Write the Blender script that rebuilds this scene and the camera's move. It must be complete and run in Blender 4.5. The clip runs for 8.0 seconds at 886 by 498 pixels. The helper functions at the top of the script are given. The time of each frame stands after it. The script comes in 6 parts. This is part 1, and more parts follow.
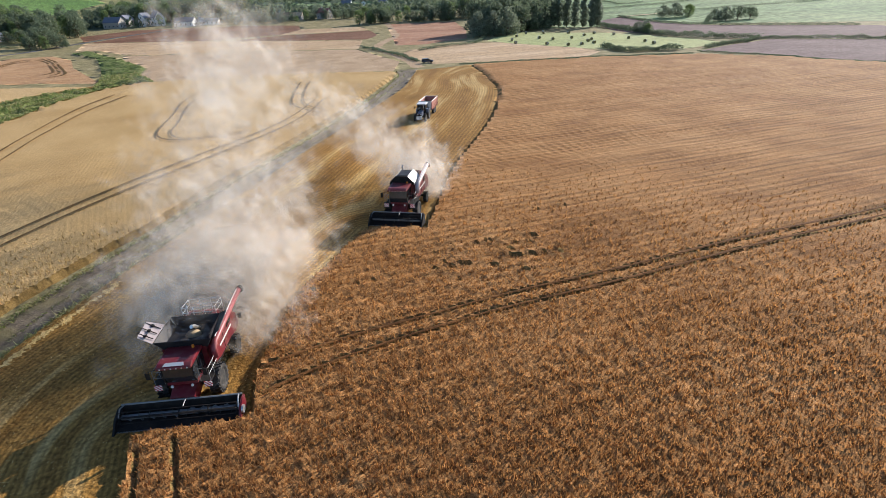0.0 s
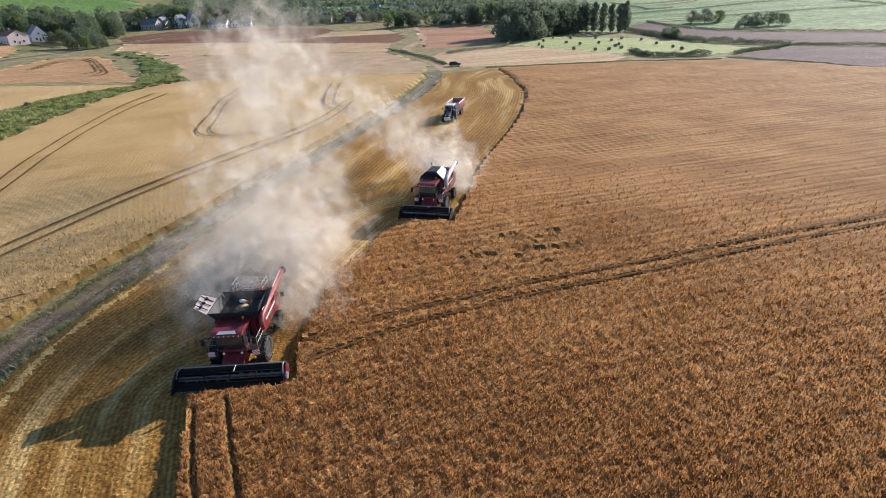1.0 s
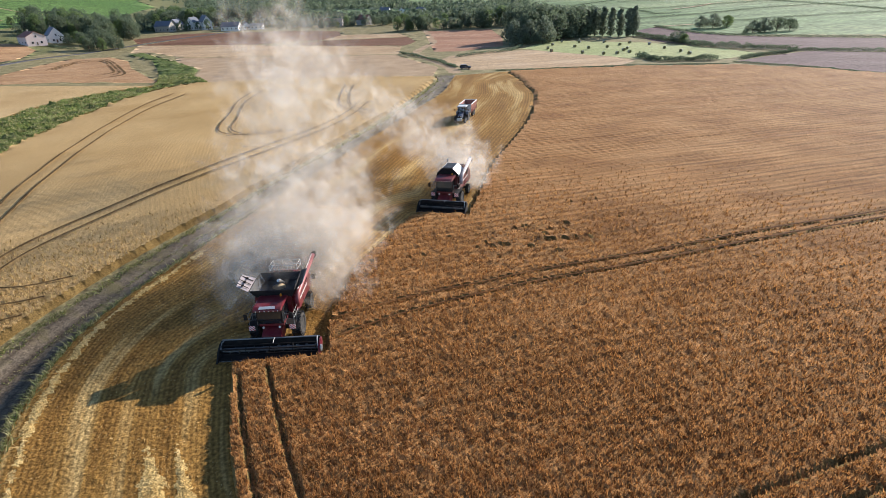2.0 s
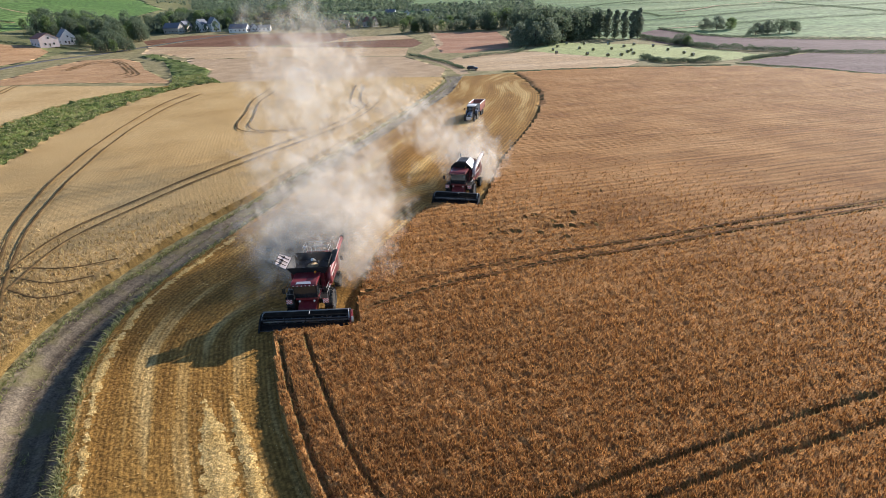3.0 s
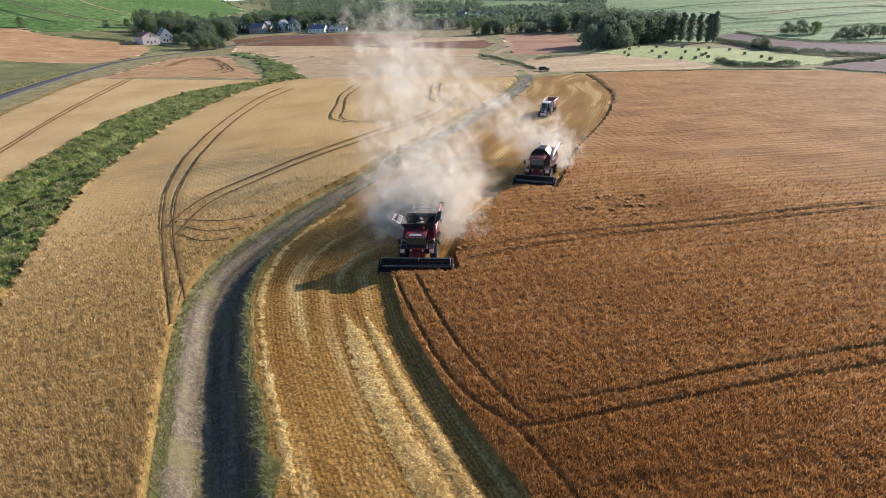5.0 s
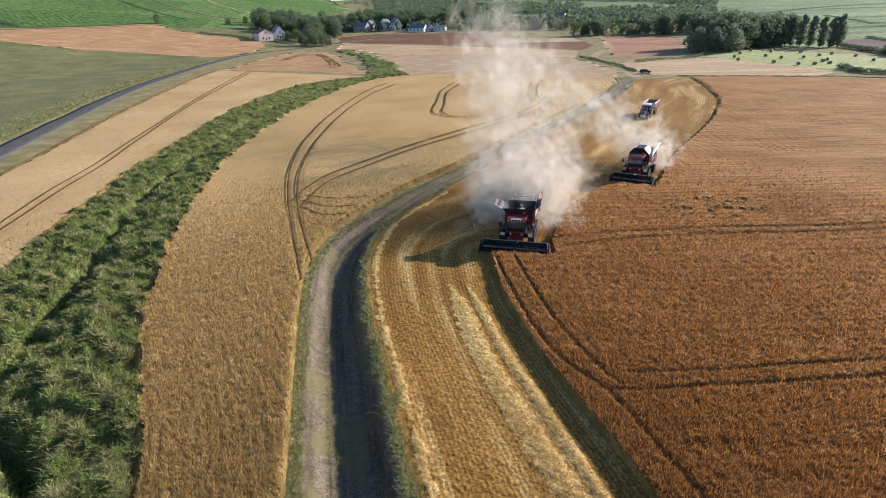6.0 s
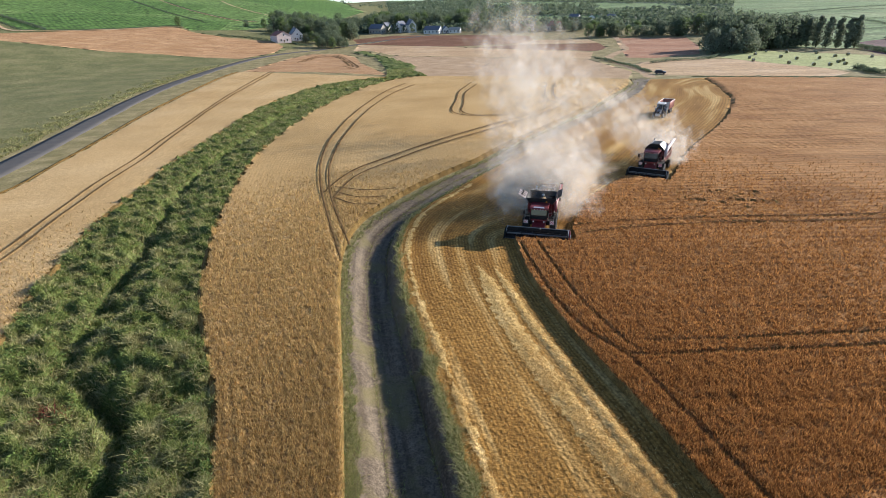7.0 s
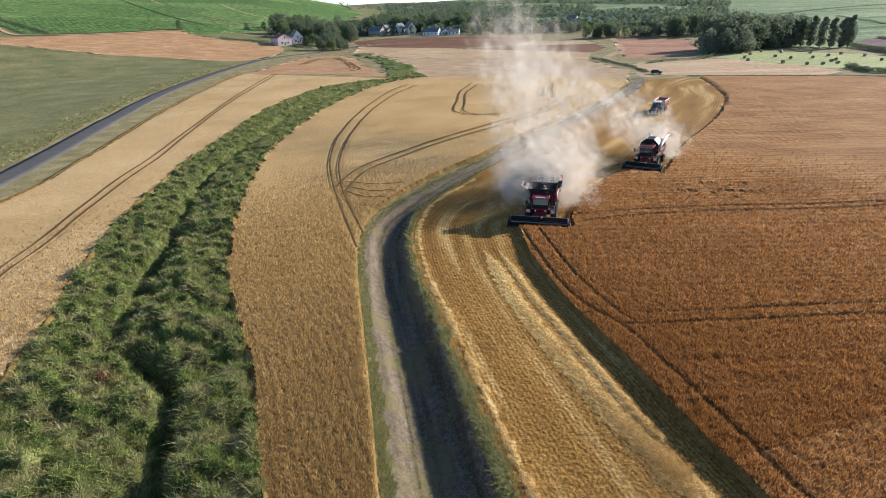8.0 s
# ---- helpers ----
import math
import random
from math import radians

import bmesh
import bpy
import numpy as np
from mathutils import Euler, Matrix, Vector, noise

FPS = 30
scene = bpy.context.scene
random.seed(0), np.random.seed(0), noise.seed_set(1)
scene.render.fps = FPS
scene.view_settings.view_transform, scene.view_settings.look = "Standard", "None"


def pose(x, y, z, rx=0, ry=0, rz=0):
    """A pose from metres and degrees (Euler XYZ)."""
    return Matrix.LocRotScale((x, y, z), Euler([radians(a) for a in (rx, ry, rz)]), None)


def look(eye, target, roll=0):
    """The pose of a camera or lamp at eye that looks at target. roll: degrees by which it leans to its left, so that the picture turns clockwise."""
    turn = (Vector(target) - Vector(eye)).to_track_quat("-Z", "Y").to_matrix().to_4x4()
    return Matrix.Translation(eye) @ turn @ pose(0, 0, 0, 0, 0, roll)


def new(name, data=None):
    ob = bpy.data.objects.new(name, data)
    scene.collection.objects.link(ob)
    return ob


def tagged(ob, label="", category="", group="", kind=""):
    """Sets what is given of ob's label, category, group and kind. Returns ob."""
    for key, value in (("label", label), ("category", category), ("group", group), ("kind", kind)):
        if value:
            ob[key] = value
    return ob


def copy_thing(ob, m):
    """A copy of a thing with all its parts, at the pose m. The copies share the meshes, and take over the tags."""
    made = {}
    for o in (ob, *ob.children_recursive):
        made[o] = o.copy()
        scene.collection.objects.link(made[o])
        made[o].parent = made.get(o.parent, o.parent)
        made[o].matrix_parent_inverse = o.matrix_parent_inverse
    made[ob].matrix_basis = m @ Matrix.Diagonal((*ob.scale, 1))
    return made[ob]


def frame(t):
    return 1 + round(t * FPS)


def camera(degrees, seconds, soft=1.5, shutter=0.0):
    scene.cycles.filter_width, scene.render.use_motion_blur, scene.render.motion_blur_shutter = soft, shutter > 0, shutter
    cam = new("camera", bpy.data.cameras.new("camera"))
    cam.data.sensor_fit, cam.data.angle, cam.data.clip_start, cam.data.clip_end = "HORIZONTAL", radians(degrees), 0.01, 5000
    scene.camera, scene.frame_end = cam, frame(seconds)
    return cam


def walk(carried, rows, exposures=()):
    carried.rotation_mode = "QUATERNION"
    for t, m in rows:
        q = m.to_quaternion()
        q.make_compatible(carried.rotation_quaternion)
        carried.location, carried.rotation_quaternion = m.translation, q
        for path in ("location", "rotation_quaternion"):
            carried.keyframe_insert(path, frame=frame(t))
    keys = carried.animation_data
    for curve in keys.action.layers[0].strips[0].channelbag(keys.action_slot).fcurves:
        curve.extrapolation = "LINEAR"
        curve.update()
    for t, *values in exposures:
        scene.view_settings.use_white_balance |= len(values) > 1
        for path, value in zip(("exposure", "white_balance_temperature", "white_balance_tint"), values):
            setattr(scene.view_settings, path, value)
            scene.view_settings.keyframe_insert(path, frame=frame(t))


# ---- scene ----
cam = camera(79.6, 8.0, 0.5)
METRES, EYE, TILT, LEAN, TURN = 34.9, 21.54, 0.0, 0.0, -17.8
ROWS = [
    (0.0, 0.0, 0.0, 0.0, -1.29, -25.74, 2.66),
    (0.5, -0.0068, -0.0399, 0.0018, 0.47, -25.50, 2.53),
    (1.0, -0.0161, -0.0825, 0.0043, 1.38, -25.27, 2.37),
    (1.5, -0.0286, -0.13, 0.0087, 1.86, -25.08, 2.22),
    (3.0, -0.0745, -0.3025, 0.0194, 2.61, -24.73, 2.11),
    (3.5, -0.0896, -0.368, 0.0231, 2.69, -24.68, 2.13),
    (4.0, -0.1048, -0.4367, 0.0264, 2.87, -24.60, 2.12),
    (5.5, -0.158, -0.6525, 0.0302, 14.67, -24.14, 1.72),
    (6.0, -0.1683, -0.7221, 0.0308, 18.77, -24.00, 1.58),
    (6.5, -0.174, -0.7892, 0.0318, 19.17, -23.90, 1.66),
    (7.0, -0.1747, -0.8542, 0.0332, 20.07, -23.79, 1.71),
    (7.5, -0.1694, -0.9169, 0.0358, 19.82, -23.71, 1.87),
    (8.0, -0.16, -0.978, 0.0382, 19.86, -23.63, 2.01),
]
walk(cam, [(t, pose(0, 0, EYE, TILT, LEAN, TURN) @ pose(METRES * x, METRES * y, METRES * z, 90 + pitch, roll, yaw)) for t, x, y, z, yaw, pitch, roll in ROWS])

# ---- light: a low evening sun over the right-hand field, clear hazy sky ----
SUN_AZ, SUN_EL = 61.0, 21.0
world = bpy.data.worlds.new("sky")
scene.world = world
world.use_nodes = True
wn = world.node_tree
sky = wn.nodes.new("ShaderNodeTexSky")
sky.sky_type, sky.sun_disc = "NISHITA", False
sky.sun_elevation, sky.sun_rotation = radians(SUN_EL), radians(SUN_AZ)
sky.air_density, sky.dust_density, sky.ozone_density = 0.8, 0.1, 3.0
wn.links.new(sky.outputs[0], wn.nodes["Background"].inputs[0])
wn.nodes["Background"].inputs[1].default_value = 0.125
sun = new("sun", bpy.data.lights.new("sun", "SUN"))
sun.data.energy, sun.data.angle, sun.data.color = 5.3, radians(0.6), (1.0, 0.935, 0.875)
sa, se = radians(SUN_AZ), radians(SUN_EL)
sun.matrix_world = look((60 * math.sin(sa), 60 * math.cos(sa), 60 * math.tan(se)), (0, 0, 0))
scene.view_settings.exposure = 0.74

# ---- materials ----
MATS = {}


class Nodes:
    """Small helper to wire one material."""

    def __init__(self, name, rough=0.8, metal=0.0):
        self.mat = bpy.data.materials.new(name)
        self.mat.use_nodes = True
        self.tree = self.mat.node_tree
        self.bsdf = self.tree.nodes["Principled BSDF"]
        self.bsdf.inputs["Roughness"].default_value = rough
        self.bsdf.inputs["Metallic"].default_value = metal
        self.bsdf.inputs["Specular IOR Level"].default_value = 0.3
        self.place = None
        MATS[name] = self.mat

    def node(self, kind, **values):
        n = self.tree.nodes.new(kind)
        for k, v in values.items():
            n.inputs[k].default_value = v
        return n

    def link(self, a, b):
        self.tree.links.new(a, b)

    def where(self, scale=(1, 1, 1), turn=0.0, uv=False):
        c = self.node("ShaderNodeTexCoord")
        m = self.node("ShaderNodeMapping")
        m.inputs["Scale"].default_value = scale
        m.inputs["Rotation"].default_value = (0, 0, radians(turn))
        self.link(c.outputs["UV" if uv else "Object"], m.inputs["Vector"])
        return m.outputs[0]

    def noise(self, size, detail=3.0, vec=None, rough=0.55):
        n = self.node("ShaderNodeTexNoise", Scale=1.0 / size, Detail=detail, Roughness=rough)
        self.link(vec if vec is not None else self.where(), n.inputs["Vector"])
        return n.outputs["Fac"]

    def wave(self, width, vec, distortion=1.0, dscale=1.0):
        n = self.node("ShaderNodeTexWave", Scale=0.31416 / width, Distortion=distortion)
        n.inputs["Detail"].default_value = 2.0
        n.inputs["Detail Scale"].default_value = dscale
        self.link(vec, n.inputs["Vector"])
        return n.outputs["Fac"]

    def ramp(self, fac, stops):
        n = self.node("ShaderNodeValToRGB")
        e = n.color_ramp.elements
        while len(e) < len(stops):
            e.new(0.5)
        for s, (p, c) in zip(e, stops):
            s.position, s.color = p, (*c, 1) if len(c) == 3 else c
        self.link(fac, n.inputs[0])
        return n.outputs[0]

    def mix(self, fac, a, b, mode="MIX"):
        n = self.tree.nodes.new("ShaderNodeMix")
        n.data_type, n.blend_type = "RGBA", mode
        for i, v in ((0, fac), (6, a), (7, b)):
            if isinstance(v, (int, float)):
                n.inputs[i].default_value = v if i == 0 else (v, v, v, 1)
            elif isinstance(v, tuple):
                n.inputs[i].default_value = (*v, 1)
            else:
                self.link(v, n.inputs[i])
        return n.outputs[2]

    def bump(self, fac, height, strength=1.0):
        n = self.node("ShaderNodeBump", Strength=strength, Distance=height)
        self.link(fac, n.inputs["Height"])
        self.link(n.outputs[0], self.bsdf.inputs["Normal"])

    def colour(self, out):
        if isinstance(out, tuple):
            self.bsdf.inputs["Base Color"].default_value = (*out, 1)
        else:
            self.link(out, self.bsdf.inputs["Base Color"])
        return self.mat


def field_material(name, dark, mid, light, patch=14.0, clump=0.5, grain=0.12, streak=None, relief=0.12, rows=None):
    """Crop, stubble or pasture: broad patches, clumps and grain."""
    n = Nodes(name, 0.95)
    n.bsdf.inputs["Specular IOR Level"].default_value = 0.08
    broad = n.noise(patch, 4)
    fine = n.noise(clump, 4)
    small = n.noise(grain, 2)
    base = n.ramp(broad, [(0.3, dark), (0.5, mid), (0.72, light)])
    c = n.mix(0.75, base, n.ramp(fine, [(0.25, (0.6,) * 3), (0.5, (0.95,) * 3), (0.75, (1.25,) * 3)]), "MULTIPLY")
    c = n.mix(0.85, c, n.ramp(small, [(0.34, (0.48,) * 3), (0.66, (1.45,) * 3)] if grain <= 0.1 else [(0.3, (0.5,) * 3), (0.7, (1.4,) * 3)]), "MULTIPLY")
    if rows:
        width, turn, amount = rows
        r = n.wave(width, n.where((1, 1, 1), turn or 0, turn is None), 0.7, 0.6)
        c = n.mix(amount, c, n.ramp(r, [(0.1, (0.5,) * 3), (0.45, (1.0,) * 3), (0.9, (1.12,) * 3)]), "MULTIPLY")
    if streak:
        width, turn, amount = streak
        s = n.noise(width, 4, n.where((0.045, 1, 1), turn))
        c = n.mix(amount, c, n.ramp(s, [(0.35, (0.5,) * 3), (0.62, (1.25,) * 3)]), "MULTIPLY")
    n.bump(fine, relief)
    return n.colour(c)


def plain_material(name, colour, rough=0.5, metal=0.0, wear=0.25, size=0.25, relief=0.0, spec=0.4):
    """Paint, metal or plastic with dust and slight wear."""
    n = Nodes(name, rough, metal)
    n.bsdf.inputs["Specular IOR Level"].default_value = spec
    f = n.noise(size, 5)
    dusty = tuple(min(1, 0.55 * v + 0.45 * d) for v, d in zip(colour, (0.34, 0.27, 0.19)))
    c = n.mix(n.ramp(f, [(0.45, (0, 0, 0)), (0.8, (wear,) * 3)]), colour, dusty)
    if relief:
        n.bump(f, relief)
    return n.colour(c)


def leaf_material(name, dark, light, translucent=0.25):
    n = Nodes(name, 0.75)
    g = n.node("ShaderNodeNewGeometry")
    c = n.ramp(g.outputs["Random Per Island"], [(0.0, dark), (0.6, tuple((a + b) / 2 for a, b in zip(dark, light))), (1.0, light)])
    n.colour(c)
    t = n.node("ShaderNodeBsdfTranslucent")
    n.link(c, t.inputs["Color"])
    m = n.node("ShaderNodeMixShader")
    m.inputs[0].default_value = translucent
    n.link(n.bsdf.outputs[0], m.inputs[1])
    n.link(t.outputs[0], m.inputs[2])
    n.link(m.outputs[0], n.tree.nodes["Material Output"].inputs[0])
    return n.mat


WHEAT_RIPE = field_material("ripe_wheat", (0.28, 0.13, 0.044), (0.36, 0.178, 0.064), (0.43, 0.225, 0.088), 11.0, 0.22, 0.1, (0.5, 0, 0.55), 0.08, (1.3, 91, 0.42))
WHEAT_PALE = field_material("pale_wheat", (0.43, 0.275, 0.12), (0.5, 0.335, 0.155), (0.55, 0.38, 0.19), 18.0, 0.36, 0.1, None, 0.06)
WHEAT_LEFT = field_material("pale_wheat_in_rows", (0.4, 0.25, 0.1), (0.47, 0.305, 0.13), (0.52, 0.35, 0.16), 18.0, 0.32, 0.1, None, 0.06, (0.55, None, 0.18))
EARTH = field_material("dry_earth", (0.34, 0.23, 0.135), (0.42, 0.29, 0.175), (0.5, 0.36, 0.23), 8.0, 0.7, 0.15)
TAN_FIELD = field_material("cut_tan_field", (0.42, 0.27, 0.15), (0.48, 0.33, 0.19), (0.54, 0.39, 0.25), 30.0, 2.0, 0.6, (4.0, 8, 0.3))
BROWN_FIELD = field_material("bare_brown_field", (0.15, 0.072, 0.04), (0.19, 0.095, 0.055), (0.24, 0.12, 0.075), 30.0, 2.0, 0.6, (3.0, 8, 0.3))
PINK_FIELD = field_material("red_brown_field", (0.3, 0.145, 0.085), (0.38, 0.2, 0.12), (0.44, 0.27, 0.17), 30.0, 2.0, 0.6, (3.0, -30, 0.3))
MAUVE_FIELD = field_material("dull_brown_field", (0.115, 0.07, 0.066), (0.145, 0.09, 0.086), (0.18, 0.115, 0.108), 40.0, 3.0, 0.8, (5.0, -20, 0.3))
ORANGE_FIELD = field_material("orange_stubble", (0.36, 0.2, 0.095), (0.43, 0.25, 0.125), (0.5, 0.31, 0.165), 12.0, 1.5, 0.4, (2.0, 20, 0.4))
PASTURE = field_material("dry_pasture", (0.125, 0.13, 0.055), (0.17, 0.165, 0.072), (0.235, 0.21, 0.1), 16.0, 1.6, 0.4, None, 0.2)
MEADOW = field_material("mown_meadow", (0.3, 0.33, 0.13), (0.36, 0.38, 0.16), (0.42, 0.43, 0.2), 40.0, 3.0, 0.8, (4.0, 30, 0.2))
RUT = field_material("trampled_rut", (0.1, 0.058, 0.022), (0.145, 0.086, 0.034), (0.2, 0.12, 0.05), 4.0, 0.4, 0.12)
RUT_RIPE = field_material("trampled_ripe_rut", (0.1, 0.042, 0.013), (0.145, 0.062, 0.02), (0.2, 0.09, 0.03), 4.0, 0.4, 0.12)
# stalk brown with the shade of the crop's side put into it
SHADED_STALKS = field_material("shaded_wheat_stalks", (0.12, 0.075, 0.025), (0.19, 0.12, 0.042), (0.27, 0.175, 0.065), 2.0, 0.3, 0.08)
VERGE = field_material("rough_grass_ground", (0.17, 0.15, 0.065), (0.26, 0.215, 0.105), (0.37, 0.3, 0.16), 5.0, 0.5, 0.15)
DITCH_GROUND = field_material("ditch_ground", (0.06, 0.085, 0.022), (0.115, 0.145, 0.042), (0.2, 0.205, 0.08), 3.5, 0.5, 0.12, None, 0.2)
HILL_GREEN = field_material("hill_grass", (0.13, 0.2, 0.08), (0.18, 0.25, 0.11), (0.25, 0.29, 0.14), 130.0, 12.0, 3.0, (20.0, -25, 0.45), 0.5)
# wood colour lifted paler to stand for haze over the far hills
WOOD_FLOOR = field_material("wooded_hill", (0.06, 0.085, 0.055), (0.085, 0.115, 0.07), (0.115, 0.145, 0.085), 60.0, 8.0, 2.0, None, 2.0)


def vineyard_material():
    n = Nodes("vineyard", 0.9)
    n.bsdf.inputs["Specular IOR Level"].default_value = 0.1
    cells = n.node("ShaderNodeTexVoronoi", Scale=1 / 150.0)
    n.link(n.where((1, 1, 1), 20), cells.inputs["Vector"])
    plot = n.node("ShaderNodeSeparateColor")
    n.link(cells.outputs["Color"], plot.inputs[0])
    one, two = n.wave(4.5, n.where((1, 1, 1), 35), 1.0, 0.4), n.wave(4.5, n.where((1, 1, 1), -40), 1.0, 0.4)
    rows = n.mix(n.ramp(plot.outputs[0], [(0.49, (0, 0, 0)), (0.51, (1, 1, 1))]), one, two)
    fine = n.noise(5.0, 4, rough=0.75)
    c = n.ramp(plot.outputs[1], [(0.0, (0.08, 0.15, 0.035)), (0.6, (0.105, 0.18, 0.045)), (1.0, (0.17, 0.25, 0.075))])
    c = n.mix(0.35, c, n.ramp(rows, [(0.2, (0.4,) * 3), (0.7, (1.2,) * 3)]), "MULTIPLY")
    c = n.mix(0.95, c, n.ramp(fine, [(0.38, (0.3,) * 3), (0.62, (1.5,) * 3)]), "MULTIPLY")
    n.bump(fine, 0.6)
    return n.colour(c)


VINEYARD = vineyard_material()


def stubble_material():
    """Cut rows that follow the plan's own lines (u across, v along)."""
    n = Nodes("wheat_stubble", 0.95)
    n.bsdf.inputs["Specular IOR Level"].default_value = 0.1
    uv = n.where((1, 1, 1), 0, True)
    rows = n.wave(0.3, uv, 0.4, 1.5)
    band = n.noise(1.0, 3, n.where((0.55, 0.03, 1), 0, True))
    chaff = n.noise(0.22, 4)
    patch = n.noise(5.0, 3)
    base = n.ramp(band, [(0.34, (0.22, 0.108, 0.025)), (0.52, (0.3, 0.158, 0.04)), (0.65, (0.47, 0.305, 0.115))])
    c = n.mix(0.34, base, n.ramp(rows, [(0.15, (0.4,) * 3), (0.7, (1.25,) * 3)]), "MULTIPLY")
    c = n.mix(0.7, c, n.ramp(chaff, [(0.34, (0.4,) * 3), (0.5, (0.95,) * 3), (0.68, (1.7,) * 3)]), "MULTIPLY")
    c = n.mix(0.5, c, n.ramp(patch, [(0.3, (0.75,) * 3), (0.7, (1.15,) * 3)]), "MULTIPLY")
    n.bump(chaff, 0.1)
    return n.colour(c)


STUBBLE = stubble_material()
STRAW_BED = field_material("straw_swath", (0.47, 0.3, 0.1), (0.57, 0.385, 0.145), (0.68, 0.48, 0.21), 3.0, 0.25, 0.09, None, 0.12)


def track_material():
    n = Nodes("gravel_track", 0.95)
    uv = n.where((1, 1, 1), 0, True)
    along = n.noise(1.0, 4, n.where((1.5, 0.06, 1), 0, True))
    stones = n.noise(0.12, 4)
    stain = n.noise(2.5, 4)
    clods = n.noise(0.45, 5, rough=0.7)
    c = n.ramp(along, [(0.34, (0.088, 0.064, 0.042)), (0.48, (0.135, 0.103, 0.07)), (0.62, (0.178, 0.138, 0.094))])
    c = n.mix(0.8, c, n.ramp(stones, [(0.34, (0.5,) * 3), (0.66, (1.4,) * 3)]), "MULTIPLY")
    c = n.mix(0.7, c, n.ramp(clods, [(0.36, (0.55,) * 3), (0.62, (1.3,) * 3)]), "MULTIPLY")
    c = n.mix(n.ramp(stain, [(0.5, (0, 0, 0)), (0.64, (0.7,) * 3)]), c, (0.15, 0.125, 0.05))
    n.bump(clods, 0.12)
    return n.colour(c)


TRACK = track_material()
ASPHALT = plain_material("asphalt", (0.092, 0.088, 0.085), 1.0, 0, 0.3, 3.0, 0.01, 0.08)

# ---- lie of the land ----
def smooth(e0, e1, x):
    t = np.clip((x - e0) / (e1 - e0), 0.0, 1.0)
    return t * t * (3 - 2 * t)


def curve(points, step=1.5):
    """A smooth line through a few corner points."""
    p = np.array(points, float)
    p = np.vstack([2 * p[0] - p[1], p, 2 * p[-1] - p[-2]])
    out = []
    for i in range(1, len(p) - 2):
        n = max(2, int(np.linalg.norm(p[i + 1] - p[i]) / step))
        t = np.linspace(0, 1, n, endpoint=False)[:, None]
        a, b, c, d = p[i - 1:i + 3]
        out.append(0.5 * (2 * b + (c - a) * t + (2 * a - 5 * b + 4 * c - d) * t * t + (3 * b - a - 3 * c + d) * t ** 3))
    out.append(p[-2:-1])
    return np.vstack(out)


def line_distance(x, y, line, reach=1e9):
    """Distance to a line, which side of it (+1 right of its run) and how far along."""
    best, side, along = np.full(x.shape, 1e9), np.ones(x.shape), np.zeros(x.shape)
    run = 0.0
    if reach < 1e8:
        near = (x > line[:, 0].min() - reach) & (x < line[:, 0].max() + reach) & (y > line[:, 1].min() - reach) & (y < line[:, 1].max() + reach)
    else:
        near = np.ones(x.shape, bool)
    xs, ys, bs, ss, al = x[near], y[near], best[near], side[near], along[near]
    for (ax, ay), (bx, by) in zip(line[:-1], line[1:]):
        dx, dy = bx - ax, by - ay
        l2 = dx * dx + dy * dy
        if l2 < 1e-9:
            continue
        t = np.clip(((xs - ax) * dx + (ys - ay) * dy) / l2, 0, 1)
        d = np.hypot(xs - ax - t * dx, ys - ay - t * dy)
        m = d < bs
        bs[m] = d[m]
        ss[m] = np.sign(dy * (xs - ax) - dx * (ys - ay))[m]
        al[m] = (run + t * math.sqrt(l2))[m]
        run += math.sqrt(l2)
    best[near], side[near], along[near] = bs, ss, al
    return best, side, along


def inside(x, y, poly):
    """Which points lie inside a closed outline."""
    p = np.asarray(poly, float)
    lo, hi = p.min(0), p.max(0)
    r = np.zeros(x.shape, bool)
    near = (x >= lo[0]) & (x <= hi[0]) & (y >= lo[1]) & (y <= hi[1])
    xs, ys = x[near], y[near]
    c = np.zeros(xs.shape, bool)
    for (ax, ay), (bx, by) in zip(p, np.roll(p, -1, 0)):
        if ay != by:
            c ^= ((ay > ys) != (by > ys)) & (xs < (bx - ax) * (ys - ay) / (by - ay) + ax)
    r[near] = c
    return r


def lumps(x, y, size, seed=0):
    """Cheap smooth unevenness, about -1 to 1."""
    r = np.random.RandomState(seed)
    s = np.zeros(np.shape(x))
    for i in range(7):
        a, k, p = r.uniform(0, 6.283), 6.283 / size * r.uniform(0.6, 1.7), r.uniform(0, 6.283)
        s = s + np.sin(k * (math.cos(a) * x + math.sin(a) * y) + p + 1.3 * np.sin(0.37 * k * (math.sin(a) * x - math.cos(a) * y) + 2 * p))
    return s / 4.0


# the lines of the plan, in metres
TRACK_RIGHT = curve([(-10.5, -24), (-13.7, -10.8), (-15.6, -3.9), (-17.2, 2.3), (-19.0, 9.1), (-20.8, 15.7), (-22.4, 24.4), (-22.4, 31), (-20.9, 38), (-15.4, 48.2), (-11.6, 55.4), (-6.5, 64.5), (3, 81), (13, 98), (26, 120), (36, 138), (45, 160), (50, 172)])
TRACK_LEFT = curve([(-16.5, -26), (-20.3, -10.2), (-21.4, -5.1), (-22.9, 1.3), (-24.6, 8.5), (-26.4, 17.4), (-27.6, 26.4), (-26.6, 34), (-22.6, 43), (-17.6, 52.0), (-12.4, 60.4), (-8.2, 68.5), (-2.4, 78.5), (8, 95), (21, 119), (31, 139), (39.5, 158), (42, 168)])
F1_FRONT = [(1.5, -24), (-1.3, -11.2), (-2.1, -9), (-3.2, -5.5), (-4.4, -0.8), (-6.2, 4.9), (-8.0, 11.1), (-9.5, 18.3), (-10.1, 26.7)]
F1_BACK = [(-3.75, 25.8), (-3.5, 29.5), (-2.2, 33.5), (-0.2, 38.7), (3.2, 43.6), (8.0, 50.2)]
